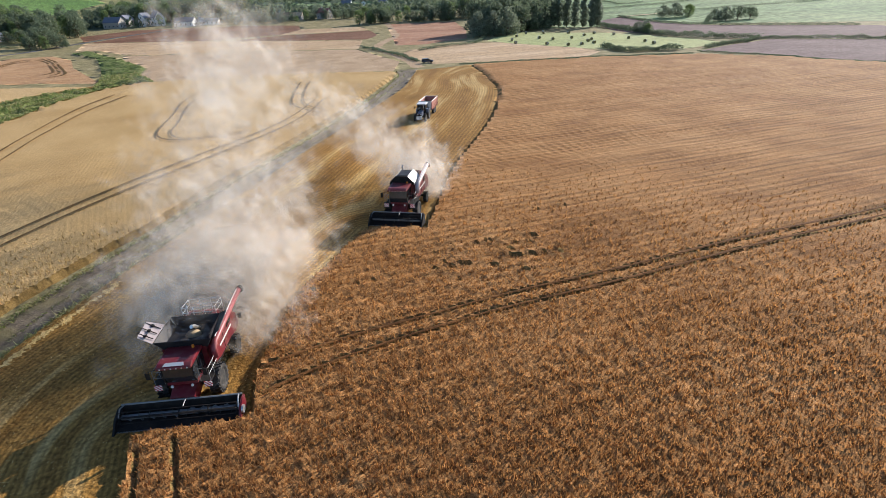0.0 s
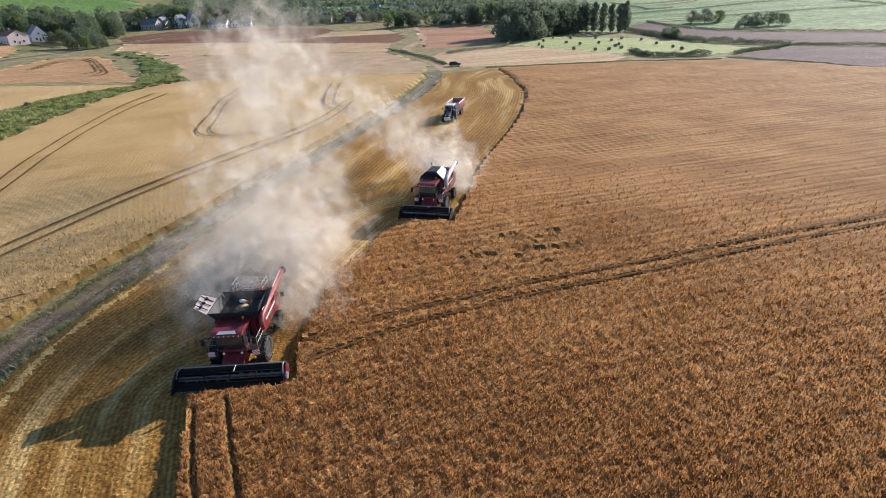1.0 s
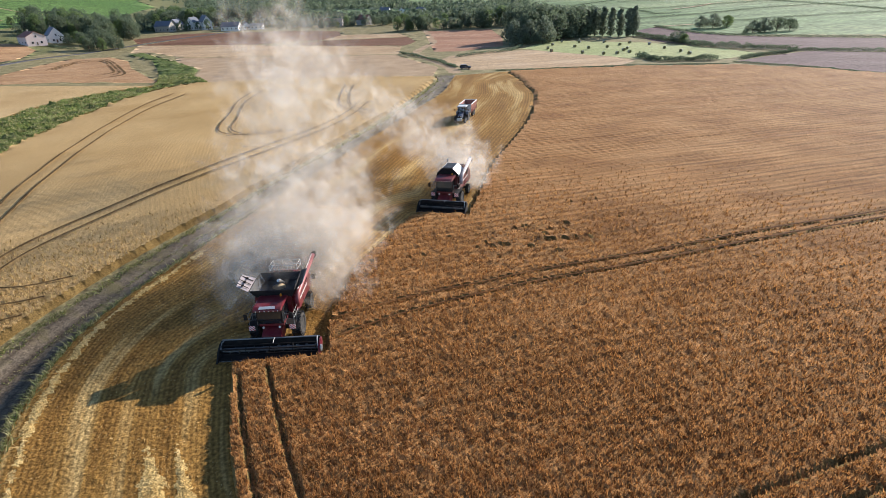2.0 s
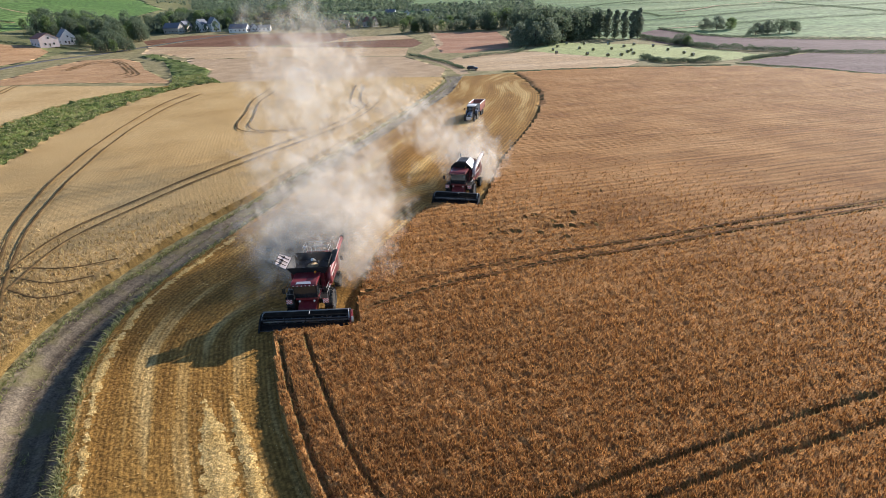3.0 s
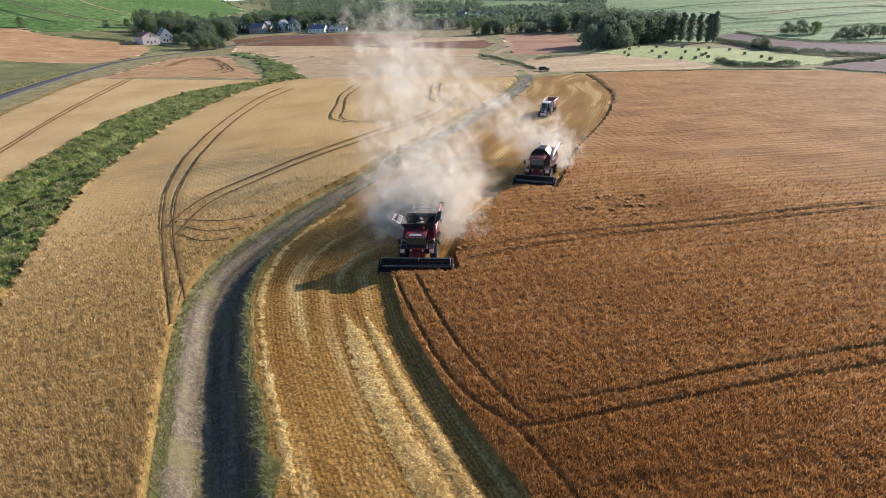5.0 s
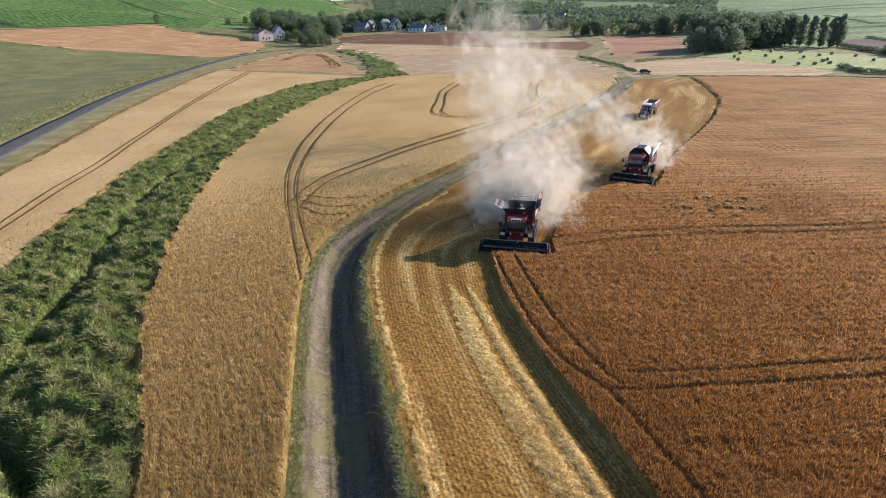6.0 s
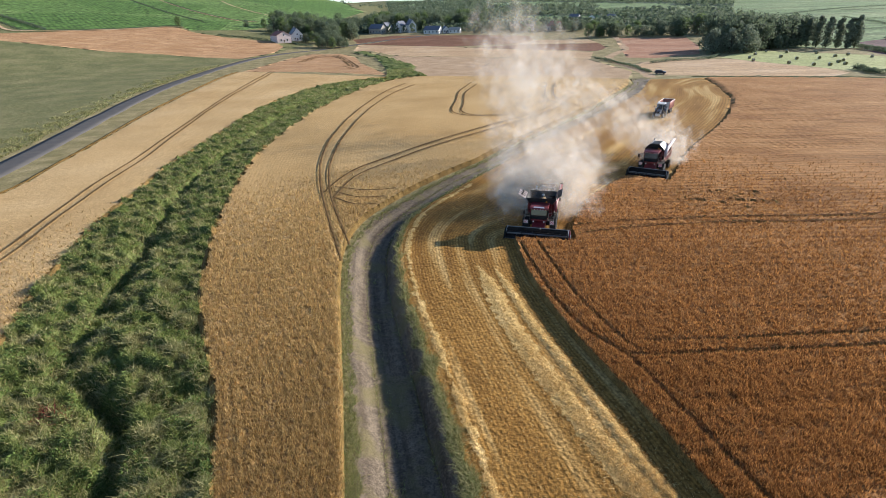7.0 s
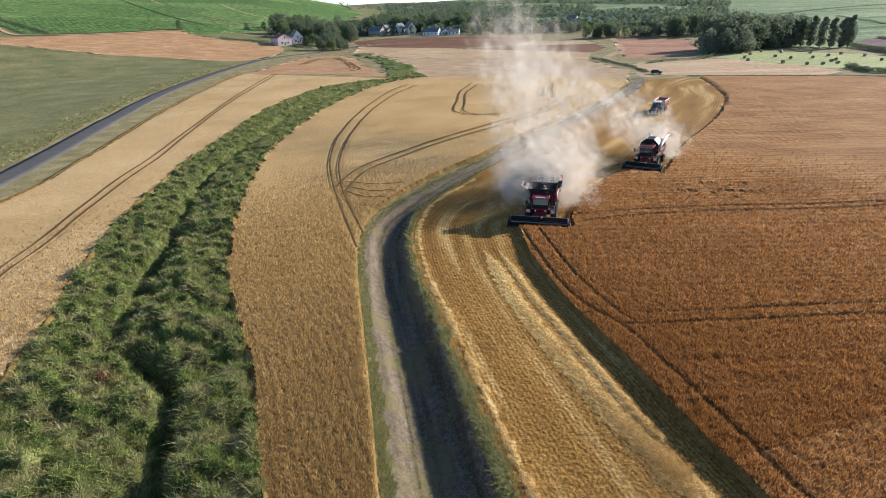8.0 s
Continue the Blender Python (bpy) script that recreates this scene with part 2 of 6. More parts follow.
F1_SIDE = [(13.4, 47.6), (17.4, 55.2), (23.1, 65.9), (31.6, 78.8), (39.5, 91.2), (47.6, 105.9), (55.4, 122.6), (58.4, 134), (62, 145.5)]
F1_FAR = [(66, 167), (76, 166), (106, 157), (136, 141.5), (146, 120), (153, 96.8), (200, 40), (210, -80), (60, -120), (8, -60)]
F1 = np.vstack([curve(F1_FRONT), curve(F1_BACK), curve(F1_SIDE), F1_FAR])
F2_LEFT = curve([(-20, -24), (-26.3, -11.5), (-28.5, -6.6), (-31.3, 0.1), (-34.3, 5.5), (-38.1, 12.6), (-41.4, 20.5), (-45.6, 33.4), (-49.7, 49.6), (-53, 67.2), (-54.7, 89.2), (-55.1, 117), (-52.7, 145), (-45.8, 180), (-33.7, 196)])
F2_RIGHT = curve([(-17.2, -26), (-20.5, -11.3), (-21.2, -8), (-22.2, -3.4), (-23.7, 3.2), (-25.4, 10.4), (-27.1, 18.2), (-28.2, 26.4), (-27.3, 35), (-23.4, 44), (-18.2, 53), (-13.4, 60.4), (-9.3, 68.5), (-3.4, 79), (7, 96), (20, 120), (30, 140), (38, 157)])
F2 = np.vstack([F2_RIGHT, [(42, 167), (21, 179.5), (1, 187)], F2_LEFT[::-1]])
F3_RIGHT = curve([(-38, -26), (-48, -2.2), (-49.5, 1.1), (-50.9, 5.9), (-54, 13.1), (-55.6, 17.9), (-59.5, 29.1), (-62.3, 41.8), (-66.3, 62.1), (-68.5, 84.9), (-71.9, 120.2), (-70.5, 156), (-63.7, 178.8), (-47, 195)])
F3_LEFT = curve([(-82, -30), (-82, 20), (-83.2, 40), (-85.8, 55.2), (-93.2, 83.1), (-106.5, 133.3), (-121, 205), (-124.8, 238)])
F3 = np.vstack([F3_RIGHT, F3_LEFT[::-1]])
ROAD = curve([(-88, -60), (-90, 0), (-92, 36), (-95, 54), (-101.4, 76.4), (-114, 116.5), (-132, 182.2), (-147.5, 273.8), (-150.2, 324.4), (-144.2, 363.6), (-128, 402), (-108, 440), (-70, 500), (-20, 560)], 4)
SWATHS = [
    (curve([(-16.6, 30), (-15.4, 24.5), (-13.6, 18.8), (-11.8, 10.3), (-10.3, 5.2), (-8.9, 1), (-7.8, -2.2), (-6.6, -5.4), (-5.2, -8.6), (-3.9, -11.5), (-2, -16)]), 0.8),
    (curve([(-15.0, 30), (-13.8, 24.5), (-12.1, 18.7), (-10.0, 10.0), (-8.5, 5.5), (-7.5, 1.8), (-6.5, -1.5), (-5.7, -4.3), (-4.9, -6.5)]), 0.4),
]
CHANNEL = curve([(-27, -24), (-34, -8), (-36.4, -2.1), (-41.5, 2.0), (-44.1, 4.3), (-45, 7.8), (-48.2, 16.7), (-49.9, 24.1), (-53.7, 35.9), (-57.5, 50), (-60, 68), (-61.5, 90), (-63, 120), (-60, 150), (-54, 178), (-40, 197)])
CIRCLE_FIELD = [(-124.8, 242), (-127, 330), (-124, 362), (-103, 362), (-84, 322), (-72, 275), (-54, 224), (-47.8, 207), (-86, 232)]
FAR_FIELDS = [
    ("tan", [(-98, 388), (-104, 440), (-26, 395), (60, 312), (48, 262), (-8, 296), (-58, 324), (-84, 380)]),
    ("earth", [(-38, 222), (-39, 246), (-57, 299), (-61, 323), (-8, 293), (46, 259), (50, 195), (42, 172), (21, 184), (1, 191.5), (-32, 200)]),
    ("brown", [(-104, 442), (-120, 500), (-86, 535), (0, 505), (40, 470), (38, 430), (22, 402), (-26, 397)]),
    ("tan", [(22, 404), (39, 432), (80, 420), (80, 388), (24, 400)]),
    ("brown", [(23, 396), (80, 386), (76, 345), (63, 316), (0, 373), (-10, 383), (23, 396)]),
    ("pink", [(82, 335), (101, 425), (150, 410), (132, 340), (106, 272), (78, 256), (66, 262)]),
    ("tan", [(57, 180), (85, 170), (106, 163), (118, 172), (120, 190), (108, 236), (92, 246), (66, 236), (58, 222)]),
    ("meadow", [(106, 248), (125, 270), (142, 284), (168, 242), (172, 190), (168, 168), (146, 160), (134, 166), (122, 182), (114, 215)]),
    ("mauve", [(142, 151), (149.5, 124), (156, 99), (205, 60), (225, 110), (202, 144), (186, 163), (173, 161), (149, 154)]),
    ("mauve", [(190, 278), (177, 246), (174, 200), (185, 168), (204, 147), (227, 113), (262, 176), (230, 233), (227, 270), (243, 335), (215, 320)]),
    ("orange", [(-330, 338), (-285, 334), (-244, 328), (-211, 335), (-172, 330), (-158, 328), (-156, 350), (-152, 372), (-160, 420), (-176, 446), (-220, 451), (-251, 465), (-279, 492), (-294, 488), (-314, 448), (-329, 400), (-345, 372), (-380, 350)]),
    ("ditch", [(-96, 371), (-88, 378), (-58, 299), (-40, 246), (-39, 224), (-31, 199), (-47, 196), (-50, 220), (-58, 258), (-70, 310)]),
    ("vineyard", [(-402, 436), (-354, 397), (-339, 402.5), (-322, 425), (-306, 455), (-294, 493), (-281, 504), (-261, 479), (-228, 517), (-214, 580), (-196, 660), (-190, 760), (-230, 1200), (-900, 3200), (-3200, 1600), (-2400, 500), (-700, 520)]),
]
FAR_PATH = curve([(51, 176), (53.5, 192), (54.5, 215), (55, 248), (57, 264), (71, 299), (83, 328), (91, 368), (100, 414), (104, 440)], 4)


def rise(x, y):
    """Height of the bare land."""
    d = -0.906 * x + 0.423 * y
    left = np.where(d < 250, 0, np.where(d < 330, 0.0006 * (d - 250) ** 2, 3.84 + 0.115 * (d - 330)))
    left = np.where(d > 1000, 80.9 + 0.03 * (d - 1000), left)
    left = left * (1 - 0.42 * smooth(-21, -7, np.degrees(np.arctan2(x + 6, y + 10))))
    c = 0.087 * x + 0.996 * y
    mid = np.where(c < 340, 0, np.where(c < 420, 0.00024 * (c - 340) ** 2, 1.54 + 0.034 * (c - 420)))
    mid = np.where(c > 1700, 45.1 + 0.03 * (c - 1700), mid)
    e = 0.75 * x + 0.66 * y
    right = np.where(e < 330, 0, np.where(e < 410, 0.0002 * (e - 330) ** 2, 1.28 + 0.0235 * (e - 410)))
    right = np.where(e > 1300, 22.2 - 0.002 * (e - 1300), right)
    z = np.maximum(np.maximum(left, mid), right)
    far = smooth(450, 1200, np.hypot(x, y))
    return z + far * 5.0 * lumps(x, y, 900.0, 3) + 0.1 * lumps(x, y, 30.0, 4)


REGIONS = ["verge", "wheat_right", "wheat_left", "wheat_road", "stubble", "track", "ditch", "pasture", "circle", "tan", "earth", "brown", "pink", "meadow", "mauve", "hill", "wood", "vineyard", "orange", "straw", "stalks"]
RID = {n: i for i, n in enumerate(REGIONS)}
TRAMS = [
    ([(60, 32.2), (20, 32), (10, 31.6), (2, 31), (-3, 30)], 0.19), ([(60, 30.9), (20, 30.3), (10, 29.9), (1.8, 28.8), (-3, 27.4)], 0.19),
    ([(60, 9.4), (26.6, 8.3), (15.6, 7.8), (8.8, 7.4), (3.5, 6.8), (-2.1, 6.6)], 0.15), ([(60, 8.2), (24.2, 6.4), (14.3, 6.1), (7.7, 5.6), (1.6, 5.1), (-1.5, 4.8), (-3.7, 4.9)], 0.15),
    ([(-9.4, 25), (-9.1, 21.5), (-7.7, 13.1), (-6.3, 8.6), (-4.9, 6.2), (-3.8, 4.4), (-2.9, 1.5), (-2.2, -1.1), (-1.0, -5.1), (0.2, -9.5), (1.6, -14)], 0.15),
    ([(-7.6, 25), (-7.1, 21), (-5.8, 13.5), (-4.3, 8.6), (-3.6, 6.5), (-3.0, 5.4)], 0.14),
]
TRAMS_LEFT = [
    ([(-27.6, 21), (-31.9, 33.4), (-36.1, 46.4), (-39.6, 60.6), (-42.3, 79.9), (-43.3, 112), (-40.7, 151), (-36.8, 169)], 0.22),
    ([(-27.6, 25), (-32.3, 38), (-34.8, 46.3), (-37.5, 58.4), (-39.9, 79.6), (-40.6, 112), (-38, 144), (-33, 166)], 0.22),
    ([(-34.8, 43), (-34, 50), (-32, 56.5), (-26.6, 65.5), (-18.6, 77.9), (-8.7, 90.6), (4, 108), (12, 128)], 0.20),
    ([(-33, 40), (-31.6, 52), (-25.4, 63.6), (-17.2, 75.8), (-7, 88.6), (5.6, 106), (14, 127)], 0.20),
    ([(-33, 41), (-29.5, 38.2), (-26.8, 38.6)], 0.20), ([(-33.4, 43.4), (-29.5, 41), (-26.2, 41.5)], 0.18), ([(-33.8, 45.6), (-29, 44), (-25, 44.8)], 0.15),
    ([(-13.4, 167), (-17.2, 146), (-18, 125), (-18.8, 110), (-17, 103.5), (-12, 100.5), (-4, 100.5)], 0.24),
    ([(-11.6, 162), (-15.4, 141), (-15.9, 118), (-16.4, 108.5), (-14.5, 103), (-11, 101.5), (-4, 102)], 0.20),
    ([(12, 160), (8.5, 140), (7, 124), (11, 112)], 0.24), ([(14.4, 159), (11, 140), (9.6, 124), (13, 113)], 0.20),
]
TRAMS_ROAD = [
    ([(-60, 5), (-63.7, 16.5), (-66.3, 28.3), (-71.2, 47.8), (-76.8, 76), (-90, 136), (-100, 190), (-106, 230)], 0.23),
    ([(-58.4, 4), (-62.1, 14.5), (-64.3, 25.5), (-68.9, 44.5), (-74.3, 71), (-87, 127), (-97.6, 188), (-104, 229)], 0.23),
]


def survey(x, y):
    """Region, height of cover and plan coordinates of every point."""
    reg = np.full(x.shape, RID["verge"])
    r = np.hypot(x, y)
    az = np.degrees(np.arctan2(x + 6, y + 10))
    z = rise(x, y)
    # far slopes
    d = -0.906 * x + 0.423 * y
    c = 0.087 * x + 0.996 * y
    reg[(c > 560) & (az > -25) & (az < 26)] = RID["wood"]
    open_hill = (lumps(x, y, 420, 9) > 0.1) & (c > 640)
    reg[open_hill & (az > -25) & (az < 26)] = RID["hill"]
    reg[(az >= 24) & (r > 340)] = RID["hill"]
    reg[(d > 230) & (x < -150) & (az < -8)] = RID["pasture"]
    # beyond the road
    rd, rs, ra = line_distance(x, y, ROAD)
    left_of_road = (rs < 0) & (y < 340)
    reg[left_of_road & (d <= 460)] = RID["pasture"]
    for name, poly in FAR_FIELDS:
        reg[inside(x, y, poly)] = RID[name]
    reg[inside(x, y, CIRCLE_FIELD)] = RID["circle"]
    reg[line_distance(x, y, FAR_PATH, 12)[0] < 2.2] = RID["earth"]
    verge = (rd < 5.2) & (r < 480)
    reg[verge] = RID["verge"]
    # near fields
    tl, tls, tla = line_distance(x, y, TRACK_LEFT, 90)
    tr, trs, tra = line_distance(x, y, TRACK_RIGHT, 90)
    fr = np.vstack([curve(F1_FRONT), curve(F1_BACK), curve(F1_SIDE)])
    ce, ces, _ = line_distance(x, y, fr, 90)
    reg[(trs > 0) & (tr < 85) & (y < 168) & (y > -40) & (x < 72)] = RID["stubble"]
    f1, f2, f3 = inside(x, y, F1), inside(x, y, F2), inside(x, y, F3)
    on_track = (trs < 0) & (tls > 0) & (tr < 14) & (tl < 14) & (y < 172)
    strip = inside(x, y, np.vstack([F2_LEFT, F3_RIGHT[::-1]]))
    reg[strip] = RID["ditch"]
    reg[on_track] = RID["track"]
    reg[f1], reg[f2], reg[f3] = RID["wheat_right"], RID["wheat_left"], RID["wheat_road"]
    # the sunken track and its banks
    sink = 1.05 * (1 - smooth(22, 52, y)) + 0.2
    bed = np.where(on_track, smooth(0.0, 1.4, tr) * smooth(-0.3, 2.6, tl), 0)
    z = z - sink * bed - np.where(on_track, 0.07 * np.exp(-((tl - 1.4) / 0.35) ** 2) + 0.07 * np.exp(-((tl - 3.2) / 0.35) ** 2), 0)
    # the ditch
    cd, _, _ = line_distance(x, y, CHANNEL, 40)
    veg = 0.5 + 0.42 * lumps(x, y, 5.5, 11) + 0.4 * lumps(x, y, 1.9, 12) + 0.2 * lumps(x, y, 0.9, 13)
    z = z + np.where(reg == RID["ditch"], veg - (1.25 + 0.9 * lumps(x, y, 8, 14)) * np.exp(-(cd / (0.75 + 0.3 * lumps(x, y, 6, 15))) ** 2) - 0.4 * np.exp(-(cd / 3.0) ** 2), 0)
    # standing crops
    fade = 1 - smooth(38, 85, np.hypot(x + 6, y + 10))
    speck = np.random.RandomState(77).rand(*x.shape) - 0.5
    tuft = 0.015 * lumps(x, y, 5.3, 21) + 0.14 * fade * speck + np.where(f1, 0.05 * lumps(x, y, 1.5, 24) * (0.6 + 0.6 * lumps(x, y, 14, 25)), 0)
    rows = line_distance(x, y, F2_LEFT, 95)[0]
    tuft = tuft + np.where(f2 & (y < 75), 0.022 * np.sin(rows * 10.0 + 0.6 * lumps(x, y, 9, 23)), 0)
    crop = np.where(f1, 0.64, np.where(f2 | f3, 0.62, 0)) + np.where(f1 | f2 | f3, tuft, 0)
    lodged = np.where(f1, np.exp(-(((x - 18) / 9) ** 2 + ((y - 38) / 5.5) ** 2)), 0)
    waves = np.where(f1, smooth(33, 40, y) + 0.8 * np.exp(-(((x + 1) / 7) ** 2 + ((y - 31) / 6) ** 2)) + 0.6 * np.exp(-(((x - 4) / 6) ** 2 + ((y + 1) / 5) ** 2)), 0)
    crop = crop - np.clip(waves, 0, 1) * 0.17 * np.clip(lumps(x * 0.025 + 0.3 * lumps(x, y, 9, 33), y + 0.12 * lumps(x, y, 30, 34), 1.3, 31) + 0.05, 0, 1) - 0.3 * lodged * np.clip(lumps(x * 0.2, y, 1.3, 32) + 0.3, 0, 1)
    for group, mask, depth in ((TRAMS, f1, 0.45), (TRAMS_LEFT, f2, 0.2), (TRAMS_ROAD, f3, 0.2)):
        for pts, half in group:
            td, _, _ = line_distance(x, y, curve(pts, 3), 3)
            crop = np.where(mask, crop * (1 - depth * np.exp(-(td / half) ** 4)), crop)
    z = z + crop
    # straw and stubble
    s = tr / np.maximum(tr + ce, 0.1)
    u, v = s * 12.0, tra
    st = reg == RID["stubble"]
    sw = np.full(x.shape, 9.0)
    for line, half in SWATHS:
        sw = np.minimum(sw, line_distance(x, y, line, 3)[0] * 0.45 / half + 0.7 * smooth(15, 24, y))
    sw = np.minimum(sw, np.where(y < 48, np.abs(tr - 1.1), 9.0) + 0.22 + 0.22 * lumps(x, y, 2.2, 45))
    ragged = 0.44 + 0.1 * lumps(x, y, 1.3, 43) + 0.08 * lumps(x, y, 0.5, 44)
    swath = np.exp(-(sw / 0.45) ** 2)
    z = z + np.where(st, 0.06 + 0.1 * swath * (0.9 + 0.2 * lumps(x, y, 0.9, 41)) + 0.02 * lumps(x, y, 0.6, 42), 0)
    reg[st & (sw < ragged)] = RID["straw"]
    u = np.where(reg == RID["track"], tl, np.where(f2, rows, u))
    v = np.where(reg == RID["track"], tla, v)
    z = z + np.where((reg == RID["verge"]) & (r < 400), 0.03 * lumps(x, y, 2.3, 51), 0)
    z = z + np.where(reg == RID["wood"], smooth(560, 620, c) * (1.5 + 1.5 * lumps(x, y, 26, 61)), 0)
    return reg, z, u, v, tl, tr, rd, cd


def height_at(x, y):
    return float(survey(np.array([float(x)]), np.array([float(y)]))[1][0])


def land_at(x, y):
    return float(rise(np.array([float(x)]), np.array([float(y)]))[0])


def mesh_object(name, verts, faces, material, parent=None, uv=None, smooth_faces=False):
    """A mesh from whole arrays: verts n x 3, faces m x k."""
    me = bpy.data.meshes.new(name)
    m, k = faces.shape
    me.vertices.add(len(verts))
    me.vertices.foreach_set("co", np.ascontiguousarray(verts, np.float32).ravel())
    me.loops.add(m * k)
    me.loops.foreach_set("vertex_index", np.ascontiguousarray(faces, np.int32).ravel())
    me.polygons.add(m)
    me.polygons.foreach_set("loop_start", np.arange(0, m * k, k, dtype=np.int32))
    me.polygons.foreach_set("loop_total", np.full(m, k, np.int32))
    if smooth_faces:
        me.polygons.foreach_set("use_smooth", np.ones(m, bool))
    if uv is not None:
        layer = me.uv_layers.new(name="plan")
        layer.data.foreach_set("uv", np.ascontiguousarray(uv[faces.ravel()], np.float32).ravel())
    me.materials.append(material)
    me.update(calc_edges=True)
    me.validate()
    ob = new(name, me)
    if parent:
        ob.parent = parent
    return ob


def ruts(name, lines, crop_height, label, material):
    """Narrow bands of trampled crop left by wheels."""
    for pts, half in lines:
        line = curve(pts, 1.2)
        t = np.gradient(line, axis=0)
        t /= np.linalg.norm(t, axis=1, keepdims=True)
        side = np.column_stack([-t[:, 1], t[:, 0]])
        far = np.hypot(line[:, 0] + 9, line[:, 1] + 16)
        wide = (0.09 + 0.0009 * far + 0.05 * lumps(line[:, 0], line[:, 1], 2.0, 5))[:, None]
        rows = [line + side * wide * k for k in (-1, -0.4, 0.4, 1)]
        up = crop_height + 0.2 * smooth(35, 80, far)
        v = np.concatenate([np.column_stack([q, rise(q[:, 0], q[:, 1]) + up - 0.02 + h]) for q, h in zip(rows, (0.0, 0.04, 0.04, 0.0))])
        n = len(line)
        k = np.arange(n - 1)
        f = np.concatenate([np.column_stack([k + a * n, k + 1 + a * n, k + 1 + (a + 1) * n, k + (a + 1) * n]) for a in range(3)])
        tagged(mesh_object(name, v, f[:, ::-1], material, smooth_faces=True), label, "wheel rut", kind="structure")


ruts("wheel_rut", TRAMS_LEFT, 0.62, "dark wheel rut pressed into pale wheat", RUT)
ruts("wheel_rut", TRAMS_ROAD, 0.62, "dark wheel rut pressed into pale wheat", RUT)
ruts("wheel_rut", TRAMS[:2], 0.6, "dark wheel rut pressed into ripe wheat", RUT_RIPE)

# ---- the land: one sheet out to the horizon, cut along the field lines ----
CX, CY = -6.0, -10.0
AZ = np.radians(np.concatenate([np.arange(-104, 72, 0.3), np.arange(72, 116, 0.8), np.arange(116, 256, 1.5)]))
RR = np.concatenate([np.arange(0.1, 12, 0.14), 12.0 * np.exp(np.arange(0, math.log(160 / 12.0), 0.0075)), 160 * np.exp(np.arange(0, math.log(5.0), 0.009)), 800 * np.exp(np.arange(0, math.log(6.0), 0.016))])
na, nr = len(AZ), len(RR)
gx = (CX + RR[:, None] * np.sin(AZ)[None]).ravel()
gy = (CY + RR[:, None] * np.cos(AZ)[None]).ravel()


def offset(line, d):
    t = np.gradient(line, axis=0)
    t /= np.linalg.norm(t, axis=1, keepdims=True)
    return line + d * np.column_stack([t[:, 1], -t[:, 0]])


def settle(x, y, reach, edges):
    """Moves points that lie close to a field edge onto it, a little towards its low side."""
    best, px, py = reach.copy(), x.copy(), y.copy()
    for line, low in edges:
        for (ax, ay), (bx, by) in zip(line[:-1], line[1:]):
            dx, dy = bx - ax, by - ay
            l = math.hypot(dx, dy)
            if l < 1e-6:
                continue
            near = np.flatnonzero((x > min(ax, bx) - 4) & (x < max(ax, bx) + 4) & (y > min(ay, by) - 4) & (y < max(ay, by) + 4))
            if len(near) == 0:
                continue
            t = np.clip(((x[near] - ax) * dx + (y[near] - ay) * dy) / l ** 2, 0, 1)
            qx, qy = ax + t * dx, ay + t * dy
            d = np.hypot(x[near] - qx, y[near] - qy)
            m = d < best[near]
            k = near[m]
            best[k] = d[m]
            px[k], py[k] = qx[m] + 0.015 * low * dy / l, qy[m] - 0.015 * low * dx / l
    return px, py, best < reach


def ring(poly):
    p = np.asarray(poly, float)
    return np.vstack([p, p[:1]])


EDGES = [(TRACK_LEFT, 1), (F2_RIGHT, 1), (TRACK_RIGHT, -1), (np.vstack([curve(F1_FRONT), curve(F1_BACK), curve(F1_SIDE), F1_FAR]), -1), (np.array([(42, 167), (21, 179.5), (1, 187), (-33.7, 196)]), 1), (F2_LEFT, -1), (F3_RIGHT, 1), (F3_LEFT, -1)]
EDGES += [(ring(p), 0) for n, p in FAR_FIELDS] + [(ring(CIRCLE_FIELD), 0)]
cell = np.repeat(np.maximum(0.0048 * RR, np.gradient(RR)), na)
gx, gy, settled = settle(gx, gy, 0.46 * cell, EDGES)
reg_v, gz, gu, gv, gtl, gtr, grd, gcd = survey(gx, gy)
i, j = np.meshgrid(np.arange(nr - 1), np.arange(na), indexing="ij")
j2 = (j + 1) % na
quads = np.stack([i * na + j, (i + 1) * na + j, (i + 1) * na + j2, i * na + j2], -1).reshape(-1, 4)[:, ::-1]
rv = reg_v[quads]
# a cell belongs to the region of its middle
mx, my = gx[quads].mean(1), gy[quads].mean(1)
same = (rv == rv[:, :1]).all(1)
face_reg = rv[:, 0].copy()
mixed = ~same
face_reg[mixed] = survey(mx[mixed], my[mixed])[0]
